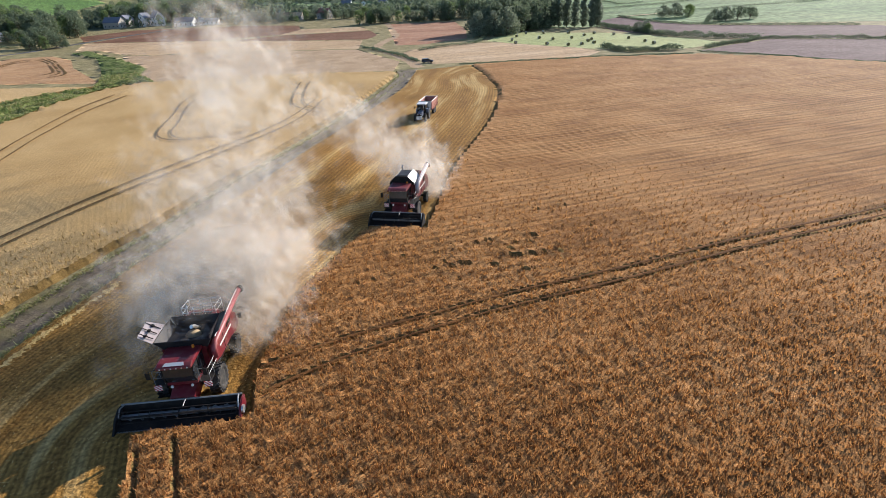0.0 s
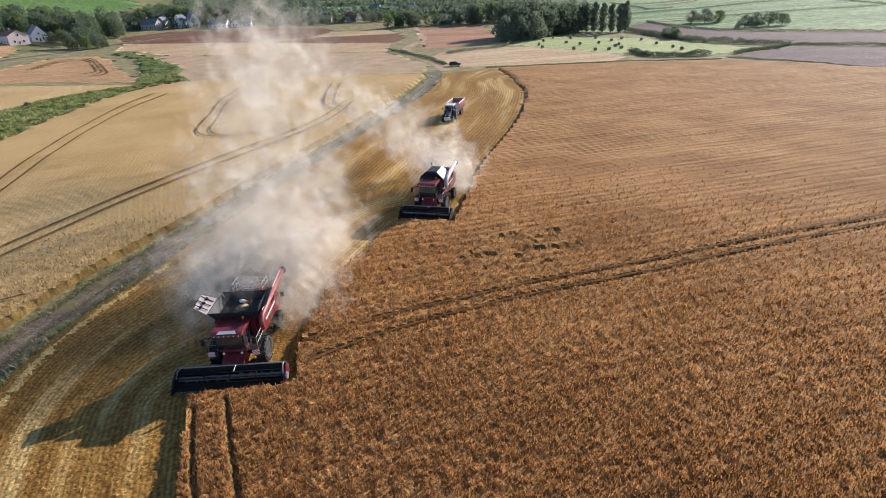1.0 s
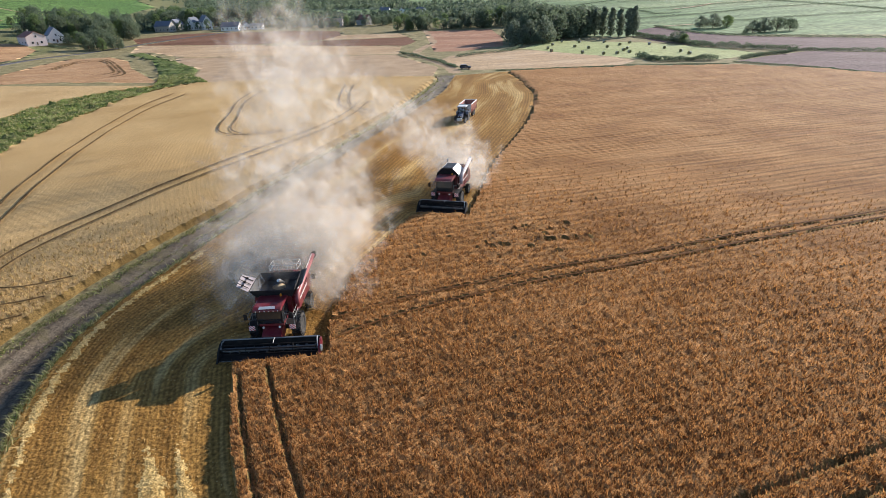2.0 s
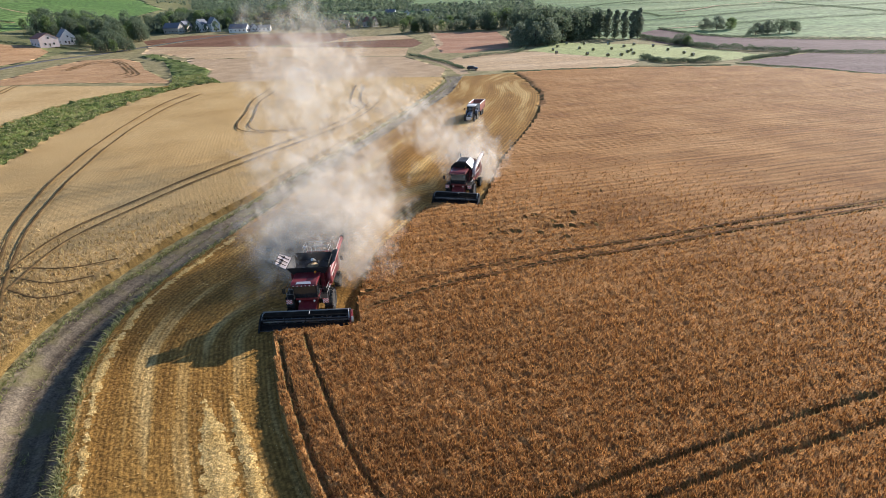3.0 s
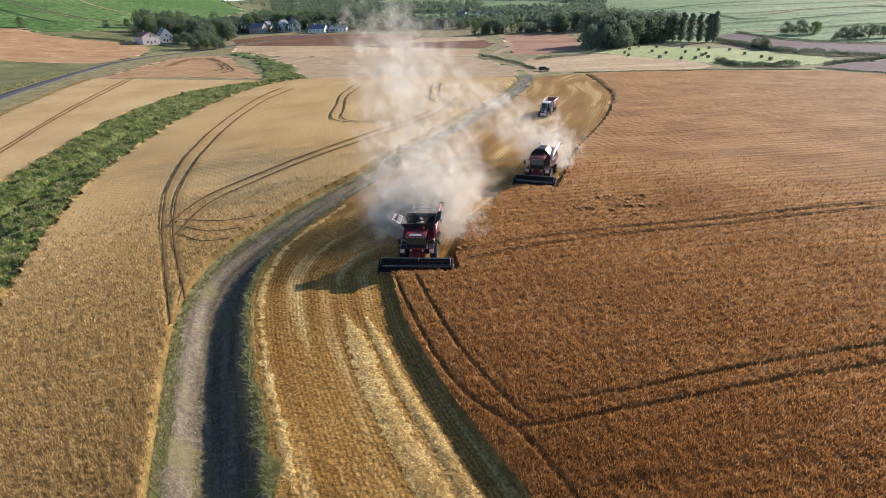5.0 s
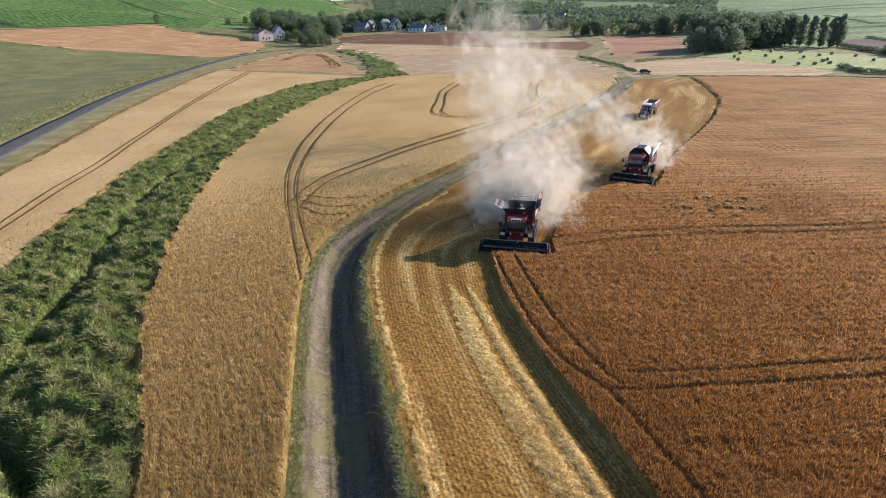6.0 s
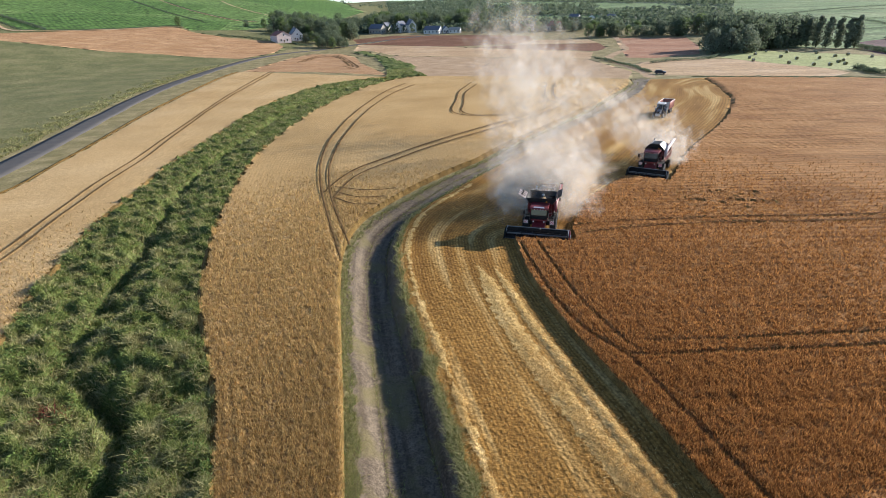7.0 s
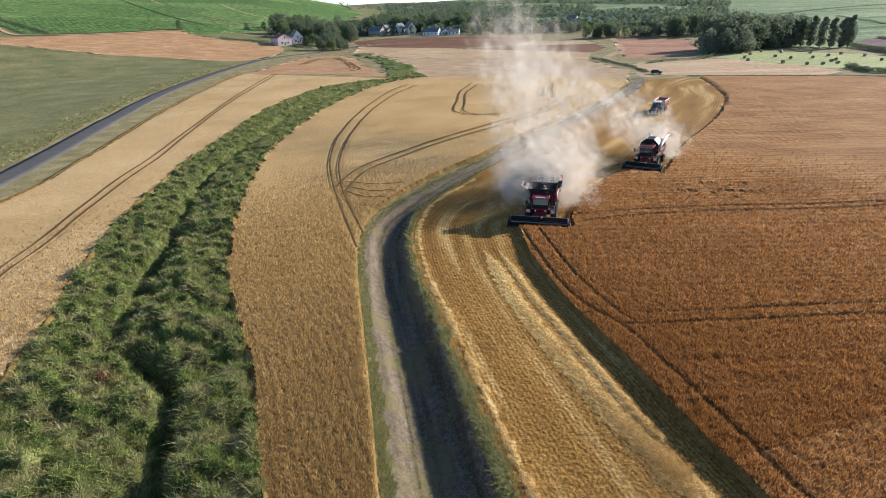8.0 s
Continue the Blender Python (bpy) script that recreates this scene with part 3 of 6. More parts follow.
# cells cut by an edge are split along it
flip = settled[quads[:, 1]] & settled[quads[:, 3]] & ~(settled[quads[:, 0]] & settled[quads[:, 2]])
tris = np.where(flip[:, None, None], quads[:, [[0, 1, 3], [1, 2, 3]]], quads[:, [[0, 1, 2], [0, 2, 3]]])
tri_reg = np.repeat(face_reg[:, None], 2, 1)
mt = tris[mixed]
tri_reg[mixed] = survey(gx[mt].mean(2).ravel(), gy[mt].mean(2).ravel())[0].reshape(-1, 2)
tris, tri_reg = tris.reshape(-1, 3), tri_reg.ravel()
GROUND = [
    ("verge", "ground", VERGE, "rough grass ground between the fields", "structure"),
    ("wheat_right", "wheat_field", WHEAT_RIPE, "ripe orange-brown wheat field with wheel tracks", "structure"),
    ("wheat_left", "wheat_field", WHEAT_LEFT, "pale golden wheat field with curved wheel tracks", "structure"),
    ("wheat_road", "wheat_field", WHEAT_PALE, "pale golden wheat field beside the paved road", "structure"),
    ("stubble", "stubble_field", STUBBLE, "cut golden stubble with rows of straw", "structure"),
    ("straw", "straw_swath", STRAW_BED, "pale swath of straw lying along the stubble", "structure"),
    ("track", "track", TRACK, "grey gravel farm track in a shallow cutting", "structure"),
    ("ditch", "ditch", DITCH_GROUND, "overgrown green ditch between two wheat fields", "structure"),
    ("pasture", "pasture", PASTURE, "dry olive-green pasture beside the road", "structure"),
    ("circle", "harvested_field", ORANGE_FIELD, "orange stubble field with mown rings", "structure"),
    ("tan", "harvested_field", TAN_FIELD, "pale tan harvested field", "structure"),
    ("earth", "harvested_field", EARTH, "dry brown field with worn patches", "structure"),
    ("brown", "ploughed_field", BROWN_FIELD, "dark brown ploughed field near the village", "structure"),
    ("pink", "ploughed_field", PINK_FIELD, "reddish brown field below the woods", "structure"),
    ("meadow", "meadow", MEADOW, "pale green mown meadow with hay bales", "structure"),
    ("mauve", "ploughed_field", MAUVE_FIELD, "dull brown ploughed field in haze", "structure"),
    ("hill", "hillside", HILL_GREEN, "green hillside with hedged fields", "structure"),
    ("wood", "wooded_hill", WOOD_FLOOR, "dark wooded hills beyond the village", "structure"),
    ("vineyard", "vineyard", VINEYARD, "green vineyard rows climbing the hillside", "structure"),
    ("orange", "harvested_field", ORANGE_FIELD, "orange-brown stubble field below the vineyard", "structure"),
    ("stalks", "crop_edge", SHADED_STALKS, "brown wheat stalks along the crop edge, darkened for shade", "structure"),
]
land = np.stack([gx, gy, gz], 1)
# the steep sides of the standing crops get stalk brown, darkened for shade
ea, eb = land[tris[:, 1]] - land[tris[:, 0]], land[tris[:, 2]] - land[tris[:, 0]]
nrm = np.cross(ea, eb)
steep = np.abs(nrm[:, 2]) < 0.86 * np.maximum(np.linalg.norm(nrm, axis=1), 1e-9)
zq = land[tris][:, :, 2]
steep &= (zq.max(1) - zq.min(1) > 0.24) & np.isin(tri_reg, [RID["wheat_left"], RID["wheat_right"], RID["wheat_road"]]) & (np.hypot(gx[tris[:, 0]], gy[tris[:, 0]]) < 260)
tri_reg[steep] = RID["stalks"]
plan_uv = np.stack([gu, gv], 1)
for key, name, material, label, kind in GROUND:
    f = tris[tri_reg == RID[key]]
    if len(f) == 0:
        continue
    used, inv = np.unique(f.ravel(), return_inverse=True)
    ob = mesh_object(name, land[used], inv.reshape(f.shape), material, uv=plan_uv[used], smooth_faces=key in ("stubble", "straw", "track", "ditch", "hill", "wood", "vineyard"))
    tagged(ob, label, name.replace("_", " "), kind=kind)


def band(name, points, half, lift, material, label, category, broken=0):
    """A narrow strip of another surface lying along a line; broken ones have gaps."""
    line = curve(points, 2.5)
    side = offset(line, 1.0) - line
    wide = half * (1 + 0.3 * lumps(line[:, 0], line[:, 1], 9.0, 6))[:, None]
    a, b = line - side * wide, line + side * wide
    v = np.concatenate([np.column_stack([q, rise(q[:, 0], q[:, 1]) + lift]) for q in (a, b)])
    n = len(line)
    k = np.arange(n - 1)
    if broken:
        k = k[np.random.RandomState(broken).rand(n - 1) < 0.7]
    f = np.column_stack([k, k + n, k + 1 + n, k + 1])
    tagged(mesh_object(name, v, f, material), label, category, kind="structure")


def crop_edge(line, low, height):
    """The upright side of a standing crop: ragged, slightly deep stalks, coloured dark as shade."""
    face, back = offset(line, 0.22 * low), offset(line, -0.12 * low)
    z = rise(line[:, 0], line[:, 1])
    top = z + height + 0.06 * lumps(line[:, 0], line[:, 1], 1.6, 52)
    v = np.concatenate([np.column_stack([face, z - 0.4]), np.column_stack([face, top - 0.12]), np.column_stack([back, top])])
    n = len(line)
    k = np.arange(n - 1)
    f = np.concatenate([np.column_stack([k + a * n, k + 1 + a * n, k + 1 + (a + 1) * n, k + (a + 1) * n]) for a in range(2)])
    tagged(mesh_object("crop_edge", v, f, SHADED_STALKS), "brown wheat stalks along the crop edge, darkened for shade", "crop edge", kind="structure")


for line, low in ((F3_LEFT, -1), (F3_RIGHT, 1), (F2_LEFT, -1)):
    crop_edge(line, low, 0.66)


def lay_road():
    """The asphalt strip with a slight crown and square edges."""
    steps = (-2.9, -2.86, -1.4, 0.0, 1.4, 2.86, 2.9)
    lift = (-0.1, 0.1, 0.14, 0.16, 0.14, 0.1, -0.1)
    line = ROAD[::2]
    n = len(line)
    rows = [offset(line, k) for k in steps]
    v = np.concatenate([np.column_stack([q, rise(line[:, 0], line[:, 1]) + h]) for q, h in zip(rows, lift)])
    k = np.arange(n - 1)
    f = np.concatenate([np.column_stack([k + a * n, k + (a + 1) * n, k + 1 + (a + 1) * n, k + 1 + a * n]) for a in range(len(steps) - 1)])
    tagged(mesh_object("road", v, f, ASPHALT), "narrow grey asphalt road through the fields", "road", kind="structure")


lay_road()
band("field_path", [(-420, 432), (-400, 427), (-356, 389), (-338, 395), (-317, 424), (-300, 455), (-288, 490), (-276, 496)], 1.6, 0.35, TAN_FIELD, "pale dirt path below the vineyard", "path")
band("field_path", [(-245, 602), (-275, 607), (-354, 683), (-452, 808), (-560, 960)], 1.3, 0.3, TAN_FIELD, "pale dirt path climbing through the vineyard", "path")
band("field_path", [(-224, 703), (-265, 701), (-343, 798), (-420, 930)], 1.3, 0.3, TAN_FIELD, "pale dirt path climbing through the vineyard", "path")
band("field_path", [(240, 333), (255, 330), (270, 329), (280, 336)], 1.8, 0.4, TAN_FIELD, "pale field path on the hillside", "path")
band("field_path", [(375, 496), (424, 517), (468, 547), (530, 552), (640, 600)], 2.2, 0.5, TAN_FIELD, "pale field path on the hillside", "path")
for k, q in enumerate((0.98, 0.86, 0.74)):
    arc = [(-112, 292), (-114, 335), (-105, 350), (-92, 325), (-79, 285), (-68, 248), (-72, 240)]
    band("mown_ring", [(-97 + (x + 97) * q, 296 + (y - 296) * q) for x, y in arc], 0.45, 0.12, RUT, "dark broken ring in the harvested field", "furrow", k + 1)

# ---- mesh helpers ----
def box(bm, lo, hi, bevel=0.03, m=None):
    """A bevelled box between two corners."""
    c = [(a + b) / 2 for a, b in zip(lo, hi)]
    s = [abs(b - a) for a, b in zip(lo, hi)]
    mat = Matrix.Translation(c) @ Matrix.Diagonal((*s, 1))
    made = bmesh.ops.create_cube(bm, size=1.0, matrix=(m @ mat) if m else mat)["verts"]
    if bevel > 0:
        edges = list({e for v in made for e in v.link_edges})
        bmesh.ops.bevel(bm, geom=edges, offset=min(bevel, 0.45 * min(s)), segments=2, profile=0.6, affect="EDGES")
    return bm


def prism(bm, outline, x0, x1, inset=0.0, bevel=0.03):
    """An outline of (y, z) pairs drawn out from x0 to x1."""
    cy = sum(p[0] for p in outline) / len(outline)
    cz = sum(p[1] for p in outline) / len(outline)
    a = [bm.verts.new((x0, cy + (y - cy) * (1 - inset), cz + (z - cz) * (1 - inset))) for y, z in outline]
    b = [bm.verts.new((x1, y, z)) for y, z in outline]
    n = len(outline)
    faces = [bm.faces.new(a), bm.faces.new(b[::-1])]
    for k in range(n):
        faces.append(bm.faces.new((a[k], b[k], b[(k + 1) % n], a[(k + 1) % n])))
    bmesh.ops.recalc_face_normals(bm, faces=faces)
    if bevel > 0:
        edges = list({e for f in faces for e in f.edges})
        bmesh.ops.bevel(bm, geom=edges, offset=bevel, segments=2, profile=0.6, affect="EDGES")
    return bm


def tube(bm, points, radius, n=8, radius_end=None):
    """A round tube along a line of points."""
    pts = [Vector(p) for p in points]
    rings = []
    for k, p in enumerate(pts):
        d = (pts[min(k + 1, len(pts) - 1)] - pts[max(k - 1, 0)]).normalized()
        side = d.cross(Vector((0, 0, 1)))
        side = side.normalized() if side.length > 1e-4 else Vector((1, 0, 0))
        up = side.cross(d)
        r = radius if radius_end is None else radius + (radius_end - radius) * k / (len(pts) - 1)
        rings.append([bm.verts.new(p + r * (math.cos(a) * side + math.sin(a) * up)) for a in (2 * math.pi * q / n for q in range(n))])
    for a, b in zip(rings, rings[1:]):
        for k in range(n):
            bm.faces.new((a[k], a[(k + 1) % n], b[(k + 1) % n], b[k]))
    bm.faces.new(rings[0][::-1])
    bm.faces.new(rings[-1])
    return bm


def lathe(bm, profile, n=28, m=None):
    """A turned shape round the x axis from (x, radius) pairs; closed round."""
    rings = []
    for x, r in profile:
        rings.append([bm.verts.new((x, r * math.cos(a), r * math.sin(a))) for a in (2 * math.pi * q / n for q in range(n))])
    for a, b in zip(rings, rings[1:]):
        for k in range(n):
            bm.faces.new((a[k], b[k], b[(k + 1) % n], a[(k + 1) % n]))
    bm.faces.new(rings[0])
    bm.faces.new(rings[-1][::-1])
    if m:
        bmesh.ops.transform(bm, matrix=m, verts=[v for ring in rings for v in ring])
    return bm


def part(name, bm, material, parent, label="", smooth_faces=False, m=None):
    """Links a bmesh as one mesh object under a thing or a part."""
    bmesh.ops.recalc_face_normals(bm, faces=bm.faces)
    me = bpy.data.meshes.new(name)
    bm.to_mesh(me)
    bm.free()
    me.materials.append(material)
    if smooth_faces:
        me.polygons.foreach_set("use_smooth", np.ones(len(me.polygons), bool))
    ob = new(name, me)
    ob.parent = parent
    if m is not None:
        ob.matrix_local = m
    if label:
        tagged(ob, label)
    return ob


def sheet(bm, corners, thick=0.04):
    """A flat panel with thickness through three or four corners."""
    c = [Vector(p) for p in corners]
    nrm = (c[1] - c[0]).cross(c[2] - c[0]).normalized() * thick
    a, b = [bm.verts.new(p) for p in c], [bm.verts.new(p + nrm) for p in c]
    n = len(c)
    bm.faces.new(a[::-1])
    bm.faces.new(b)
    for k in range(n):
        bm.faces.new((a[k], a[(k + 1) % n], b[(k + 1) % n], b[k]))
    return bm


RED = plain_material("red_paint", (0.14, 0.009, 0.016), 0.4, 0, 0.4, 0.6)
DUSTY_GREY = plain_material("dusty_grey_paint", (0.4, 0.33, 0.32), 0.45, 0, 0.7, 0.5)
DUSTY_RED = plain_material("dusty_red_paint", (0.26, 0.05, 0.055), 0.45, 0, 0.7, 0.5)
DARK_RED = plain_material("dull_red_paint", (0.14, 0.016, 0.02), 0.45, 0, 0.5, 0.6)
BLACK = plain_material("black_steel", (0.016, 0.013, 0.012), 0.75, 0, 0.14, 0.4, 0.0, 0.2)
GREY = plain_material("grey_steel", (0.22, 0.215, 0.21), 0.45, 0.3, 0.4, 0.4)
PALE = plain_material("pale_paint", (0.62, 0.6, 0.57), 0.4, 0, 0.4, 0.5)
BRIGHT = plain_material("bright_steel", (0.55, 0.54, 0.52), 0.3, 0.7, 0.3, 0.4)
RUBBER = plain_material("tyre_rubber", (0.022, 0.021, 0.02), 0.85, 0, 0.6, 0.3, 0.01)
LAMP = plain_material("lamp_glass", (0.75, 0.75, 0.72), 0.15, 0, 0.1, 0.2)
AMBER = plain_material("amber_plastic", (0.7, 0.22, 0.02), 0.3, 0, 0.1)
TANK = plain_material("dark_tank_steel", (0.024, 0.024, 0.028), 0.55, 0.1, 0.25, 0.8, 0.0, 0.25)
GRAIN = plain_material("loose_grain", (0.3, 0.22, 0.13), 0.95, 0, 0.1, 0.2, 0.03)


def glass_material(name, colour, rough=0.05):
    n = Nodes(name, rough)
    n.bsdf.inputs["Specular IOR Level"].default_value = 0.5
    n.bsdf.inputs["Coat Weight"].default_value = 0.1
    f = n.noise(0.6, 3)
    return n.colour(n.mix(n.ramp(f, [(0.4, (0, 0, 0)), (0.8, (0.2,) * 3)]), colour, (0.1, 0.08, 0.065)))


CAB_GLASS = glass_material("dark_cab_glass", (0.018, 0.022, 0.026))


def stripe_material():
    n = Nodes("warning_stripes", 0.5)
    w = n.wave(0.16, n.where((1, 1, 1), 0), 0.0)
    c = n.node("ShaderNodeTexCoord")
    m = n.node("ShaderNodeMapping")
    m.inputs["Rotation"].default_value = (0, radians(45), 0)
    n.link(c.outputs["Object"], m.inputs["Vector"])
    w = n.wave(0.16, m.outputs[0], 0.0)
    return n.colour(n.ramp(w, [(0.49, (0.5, 0.03, 0.03)), (0.51, (0.75, 0.73, 0.7))]))


STRIPES = stripe_material()


def wheel(parent, x, y, radius, width, lugs=20, rim_material=None, label=""):
    """Lugged tyre round a dished rim."""
    s = 1 if x > 0 else -1
    hub = new("wheel")
    hub.parent = parent
    hub.matrix_local = pose(x, y, radius)
    if label:
        tagged(hub, label)
    w, r = width / 2, radius - 0.05
    bm = bmesh.new()
    lathe(bm, [(-w * 0.8, r * 0.56), (-w, r * 0.72), (-w * 0.95, r * 0.9), (-w * 0.7, r), (w * 0.7, r), (w * 0.95, r * 0.9), (w, r * 0.72), (w * 0.8, r * 0.56)], 32)
    for k in range(lugs):
        for side in (-1, 1):
            a = 2 * math.pi * (k + (0.5 if side > 0 else 0)) / lugs
            box(bm, (-w * 0.5, -0.05, -0.06), (w * 0.5, 0.05, 0.06), 0.0, pose(0, 0, 0, math.degrees(a)) @ pose(side * w * 0.46, 0, r + 0.01, 0, 0, side * 28))
    part("tyre", bm, RUBBER, hub)
    bm = bmesh.new()
    lathe(bm, [(-w * 0.7, r * 0.57), (w * 0.7 * s, r * 0.57), (w * 0.55 * s, r * 0.5), (w * 0.1 * s, r * 0.42), (w * 0.1 * s, r * 0.2), (w * 0.45 * s, r * 0.16), (w * 0.45 * s, r * 0.02)], 24)
    part("rim", bm, rim_material or GREY, hub)
    return hub


def header(parent, half, tines=9, right_material=None):
    """Cutting header: trough, auger, reel, knife and end dividers."""
    top = new("header")
    top.parent = parent
    top.scale = (1, 0.9, 0.82)
    tagged(top, "wide black cutting header with a turning reel")
    bm = bmesh.new()
    prism(bm, [(0.55, 0.25), (0.75, 0.35), (0.8, 1.25), (0.68, 1.32), (0.6, 0.5), (-0.55, 0.16), (-0.75, 0.13), (-0.75, 0.08), (0.4, 0.1)], -half, half, 0, 0)
    part("trough", bm, BLACK, top)
    bm = bmesh.new()
    tube(bm, [(-half, 0.74, 1.34), (half, 0.74, 1.34)], 0.07)
    part("top_beam", bm, GREY, top)
    bm = bmesh.new()
    tube(bm, [(-half + 0.05, 0.25, 0.55), (half - 0.05, 0.25, 0.55)], 0.2, 12)
    n = int(half * 16)
    prev = None
    for k in range(n + 1):
        x = -half + 0.1 + (2 * half - 0.2) * k / n
        a = (1 if x < 0 else -1) * x * 9.0
        p, q = bm.verts.new((x, 0.25 + 0.2 * math.cos(a), 0.55 + 0.2 * math.sin(a))), bm.verts.new((x, 0.25 + 0.34 * math.cos(a), 0.55 + 0.34 * math.sin(a)))
        if prev:
            bm.faces.new((prev[0], p, q, prev[1]))
        prev = (p, q)
    part("auger", bm, GREY, top)
    bm = bmesh.new()
    n = int(half * 2 / 0.09)
    for k in range(n):
        x = -half + (k + 0.5) * 2 * half / n
        a, b, c = bm.verts.new((x - 0.035, -0.74, 0.12)), bm.verts.new((x + 0.035, -0.74, 0.12)), bm.verts.new((x, -0.9, 0.11))
        d = bm.verts.new((x, -0.74, 0.15))
        bm.faces.new((a, c, b)), bm.faces.new((a, d, c)), bm.faces.new((d, b, c)), bm.faces.new((a, b, d))
    part("knife", bm, GREY, top)
    bm = bmesh.new()
    cy, cz, rr = -0.2, 0.92, 0.45
    tube(bm, [(-half + 0.15, cy, cz), (half - 0.15, cy, cz)], 0.075, 10)
    bars = 6
    for b in range(bars):
        a = 2 * math.pi * b / bars + 0.35
        y, z = cy + rr * math.cos(a), cz + rr * math.sin(a)
        tube(bm, [(-half + 0.15, y, z), (half - 0.15, y, z)], 0.028, 6)
        count = int(2 * half / 0.16)
        for k in range(count):
            x = -half + 0.2 + k * 0.16
            v = [bm.verts.new((x - 0.012, y, z)), bm.verts.new((x + 0.012, y, z)), bm.verts.new((x, y + 0.06, z - 0.24))]
            bm.faces.new(v)
    for x in np.linspace(-half + 0.17, half - 0.17, 5):
        for b in range(bars):
            a = 2 * math.pi * b / bars + 0.35
            tube(bm, [(x, cy, cz), (x, cy + rr * math.cos(a), cz + rr * math.sin(a))], 0.02, 5)
    part("reel", bm, BLACK, top)
    for s in (-1, 1):
        bm = bmesh.new()
        x = s * (half + 0.06)
        prism(bm, [(0.8, 0.2), (0.8, 1.25), (0.3, 1.28), (-0.4, 0.95), (-0.75, 0.55), (-1.15 - 0.3 * (s > 0), 0.16), (-1.1 - 0.3 * (s > 0), 0.1), (0.5, 0.12)], x - 0.07, x + 0.07, 0, 0.03)
        part("divider", bm, right_material if (s > 0 and right_material) else BLACK, top, "red end divider" if (s > 0 and right_material) else "")
        bm = bmesh.new()
        tube(bm, [(s * (half - 0.2), 0.74, 1.36), (s * (half - 0.12), 0.2, 1.42), (s * (half - 0.08), -0.2, 0.95)], 0.045, 8)
        part("reel_arm", bm, BRIGHT if s > 0 else GREY, top)
    bm = bmesh.new()
    tube(bm, [(0.35, 0.78, 1.36), (0.35, 0.35, 1.62), (0.35, -0.2, 1.5)], 0.035, 6)
    part("hose_bracket", bm, GREY, top)
    if right_material:
        bm = bmesh.new()
        lathe(bm, [(half + 0.14, 0.3), (half + 0.24, 0.3), (half + 0.24, 0.05)], 18, pose(0, -0.2, 0.75))
        part("drive_pulley", bm, BRIGHT, top, "bright drive pulley")
    return top


def combine(name, label, big):
    """Combine harvester facing -y; its header's middle is at the origin."""
    body_paint = RED if big else DARK_RED
    c = new(name)
    tagged(c, label, "combine harvester", "combine harvesters at work")
    half = 3.7 if big else 2.75
    header(c, half, right_material=RED if big else None)
    w = 1.6 if big else 1.45
    # feeder house
    bm = bmesh.new()
    prism(bm, [(0.75, 0.35), (0.75, 1.2), (2.4, 2.0), (2.6, 1.3), (2.4, 0.9)], -0.75, 0.75, 0, 0.04)
    part("feeder_house", bm, body_paint, c)
    # chassis
    bm = bmesh.new()
    prism(bm, [(2.1, 0.95), (2.1, 1.75), (7.6, 1.75), (7.8, 1.2), (6.4, 0.8), (3.0, 0.75)], -w + 0.45, w - 0.45, 0, 0.05)
    part("chassis", bm, BLACK, c)
    bm = bmesh.new()
    tube(bm, [(-w, 2.75, 0.95), (w, 2.75, 0.95)], 0.2, 10)
    part("front_axle", bm, BLACK, c)
    bm = bmesh.new()
    tube(bm, [(-w + 0.1, 7.0, 0.72), (w - 0.1, 7.0, 0.72)], 0.14, 8)
    part("rear_axle", bm, BLACK, c)
    # body sides with a falling shoulder line
    for s in (-1, 1):
        bm = bmesh.new()
        x = s * w
        prism(bm, [(3.1, 1.95), (3.1, 3.35), (5.6, 3.45), (7.6, 3.15), (8.4, 2.5), (8.5, 1.5), (7.7, 1.35), (6.6, 1.6), (4.2, 1.65)], x - s * 0.35, x, 0.03, 0.05)
        panel = part("side_panel", bm, body_paint, c)
        bm = bmesh.new()
        box(bm, (x + s * 0.01, 4.3, 2.35), (x + s * 0.03, 6.9, 2.5), 0.005)
        part("trim_stripe", bm, PALE, panel, "pale trim stripe")
        bm = bmesh.new()
        for k in range(6):
            box(bm, (x + s * 0.0, 6.1 + k * 0.17, 2.72), (x + s * 0.025, 6.2 + k * 0.17, 3.0), 0.005)
        part("vent_grille", bm, BLACK, panel)
        bm = bmesh.new()
        box(bm, (x + s * 0.0, 5.15, 1.75), (x + s * 0.02, 5.19, 3.3), 0.004)
        part("panel_joint", bm, BLACK, panel)
    bm = bmesh.new()
    prism(bm, [(2.9, 1.7), (2.9, 3.4), (5.6, 3.4), (7.5, 3.1), (8.3, 2.4), (8.4, 1.6)], -w + 0.3, w - 0.3, 0, 0.04)
    part("body", bm, body_paint, c)
    # engine hood and rear hood
    bm = bmesh.new()
    prism(bm, [(5.5, 3.3), (5.6, 3.75), (6.9, 3.72), (7.6, 3.45), (7.8, 3.05)], -w + 0.45, w - 0.5, 0, 0.08)
    hood = part("engine_hood", bm, body_paint, c)
    bm = bmesh.new()
    for k in range(7):
        box(bm, (-0.75 + k * 0.22, 5.8, 3.735), (-0.62 + k * 0.22, 6.8, 3.765), 0.004)
    part("air_grille", bm, BLACK, hood)
    bm = bmesh.new()
    prism(bm, [(7.9, 2.4), (8.7, 2.2), (9.1, 1.3), (8.9, 0.8), (8.0, 1.0)], -w + 0.35, w - 0.35, 0, 0.05)
    part("straw_hood", bm, BLACK, c)
    bm = bmesh.new()
    tube(bm, [(-1.0, 6.6, 3.6), (-1.0, 6.6, 4.15), (-1.0, 6.75, 4.3)], 0.08, 10)
    part("exhaust_pipe", bm, BRIGHT, c)
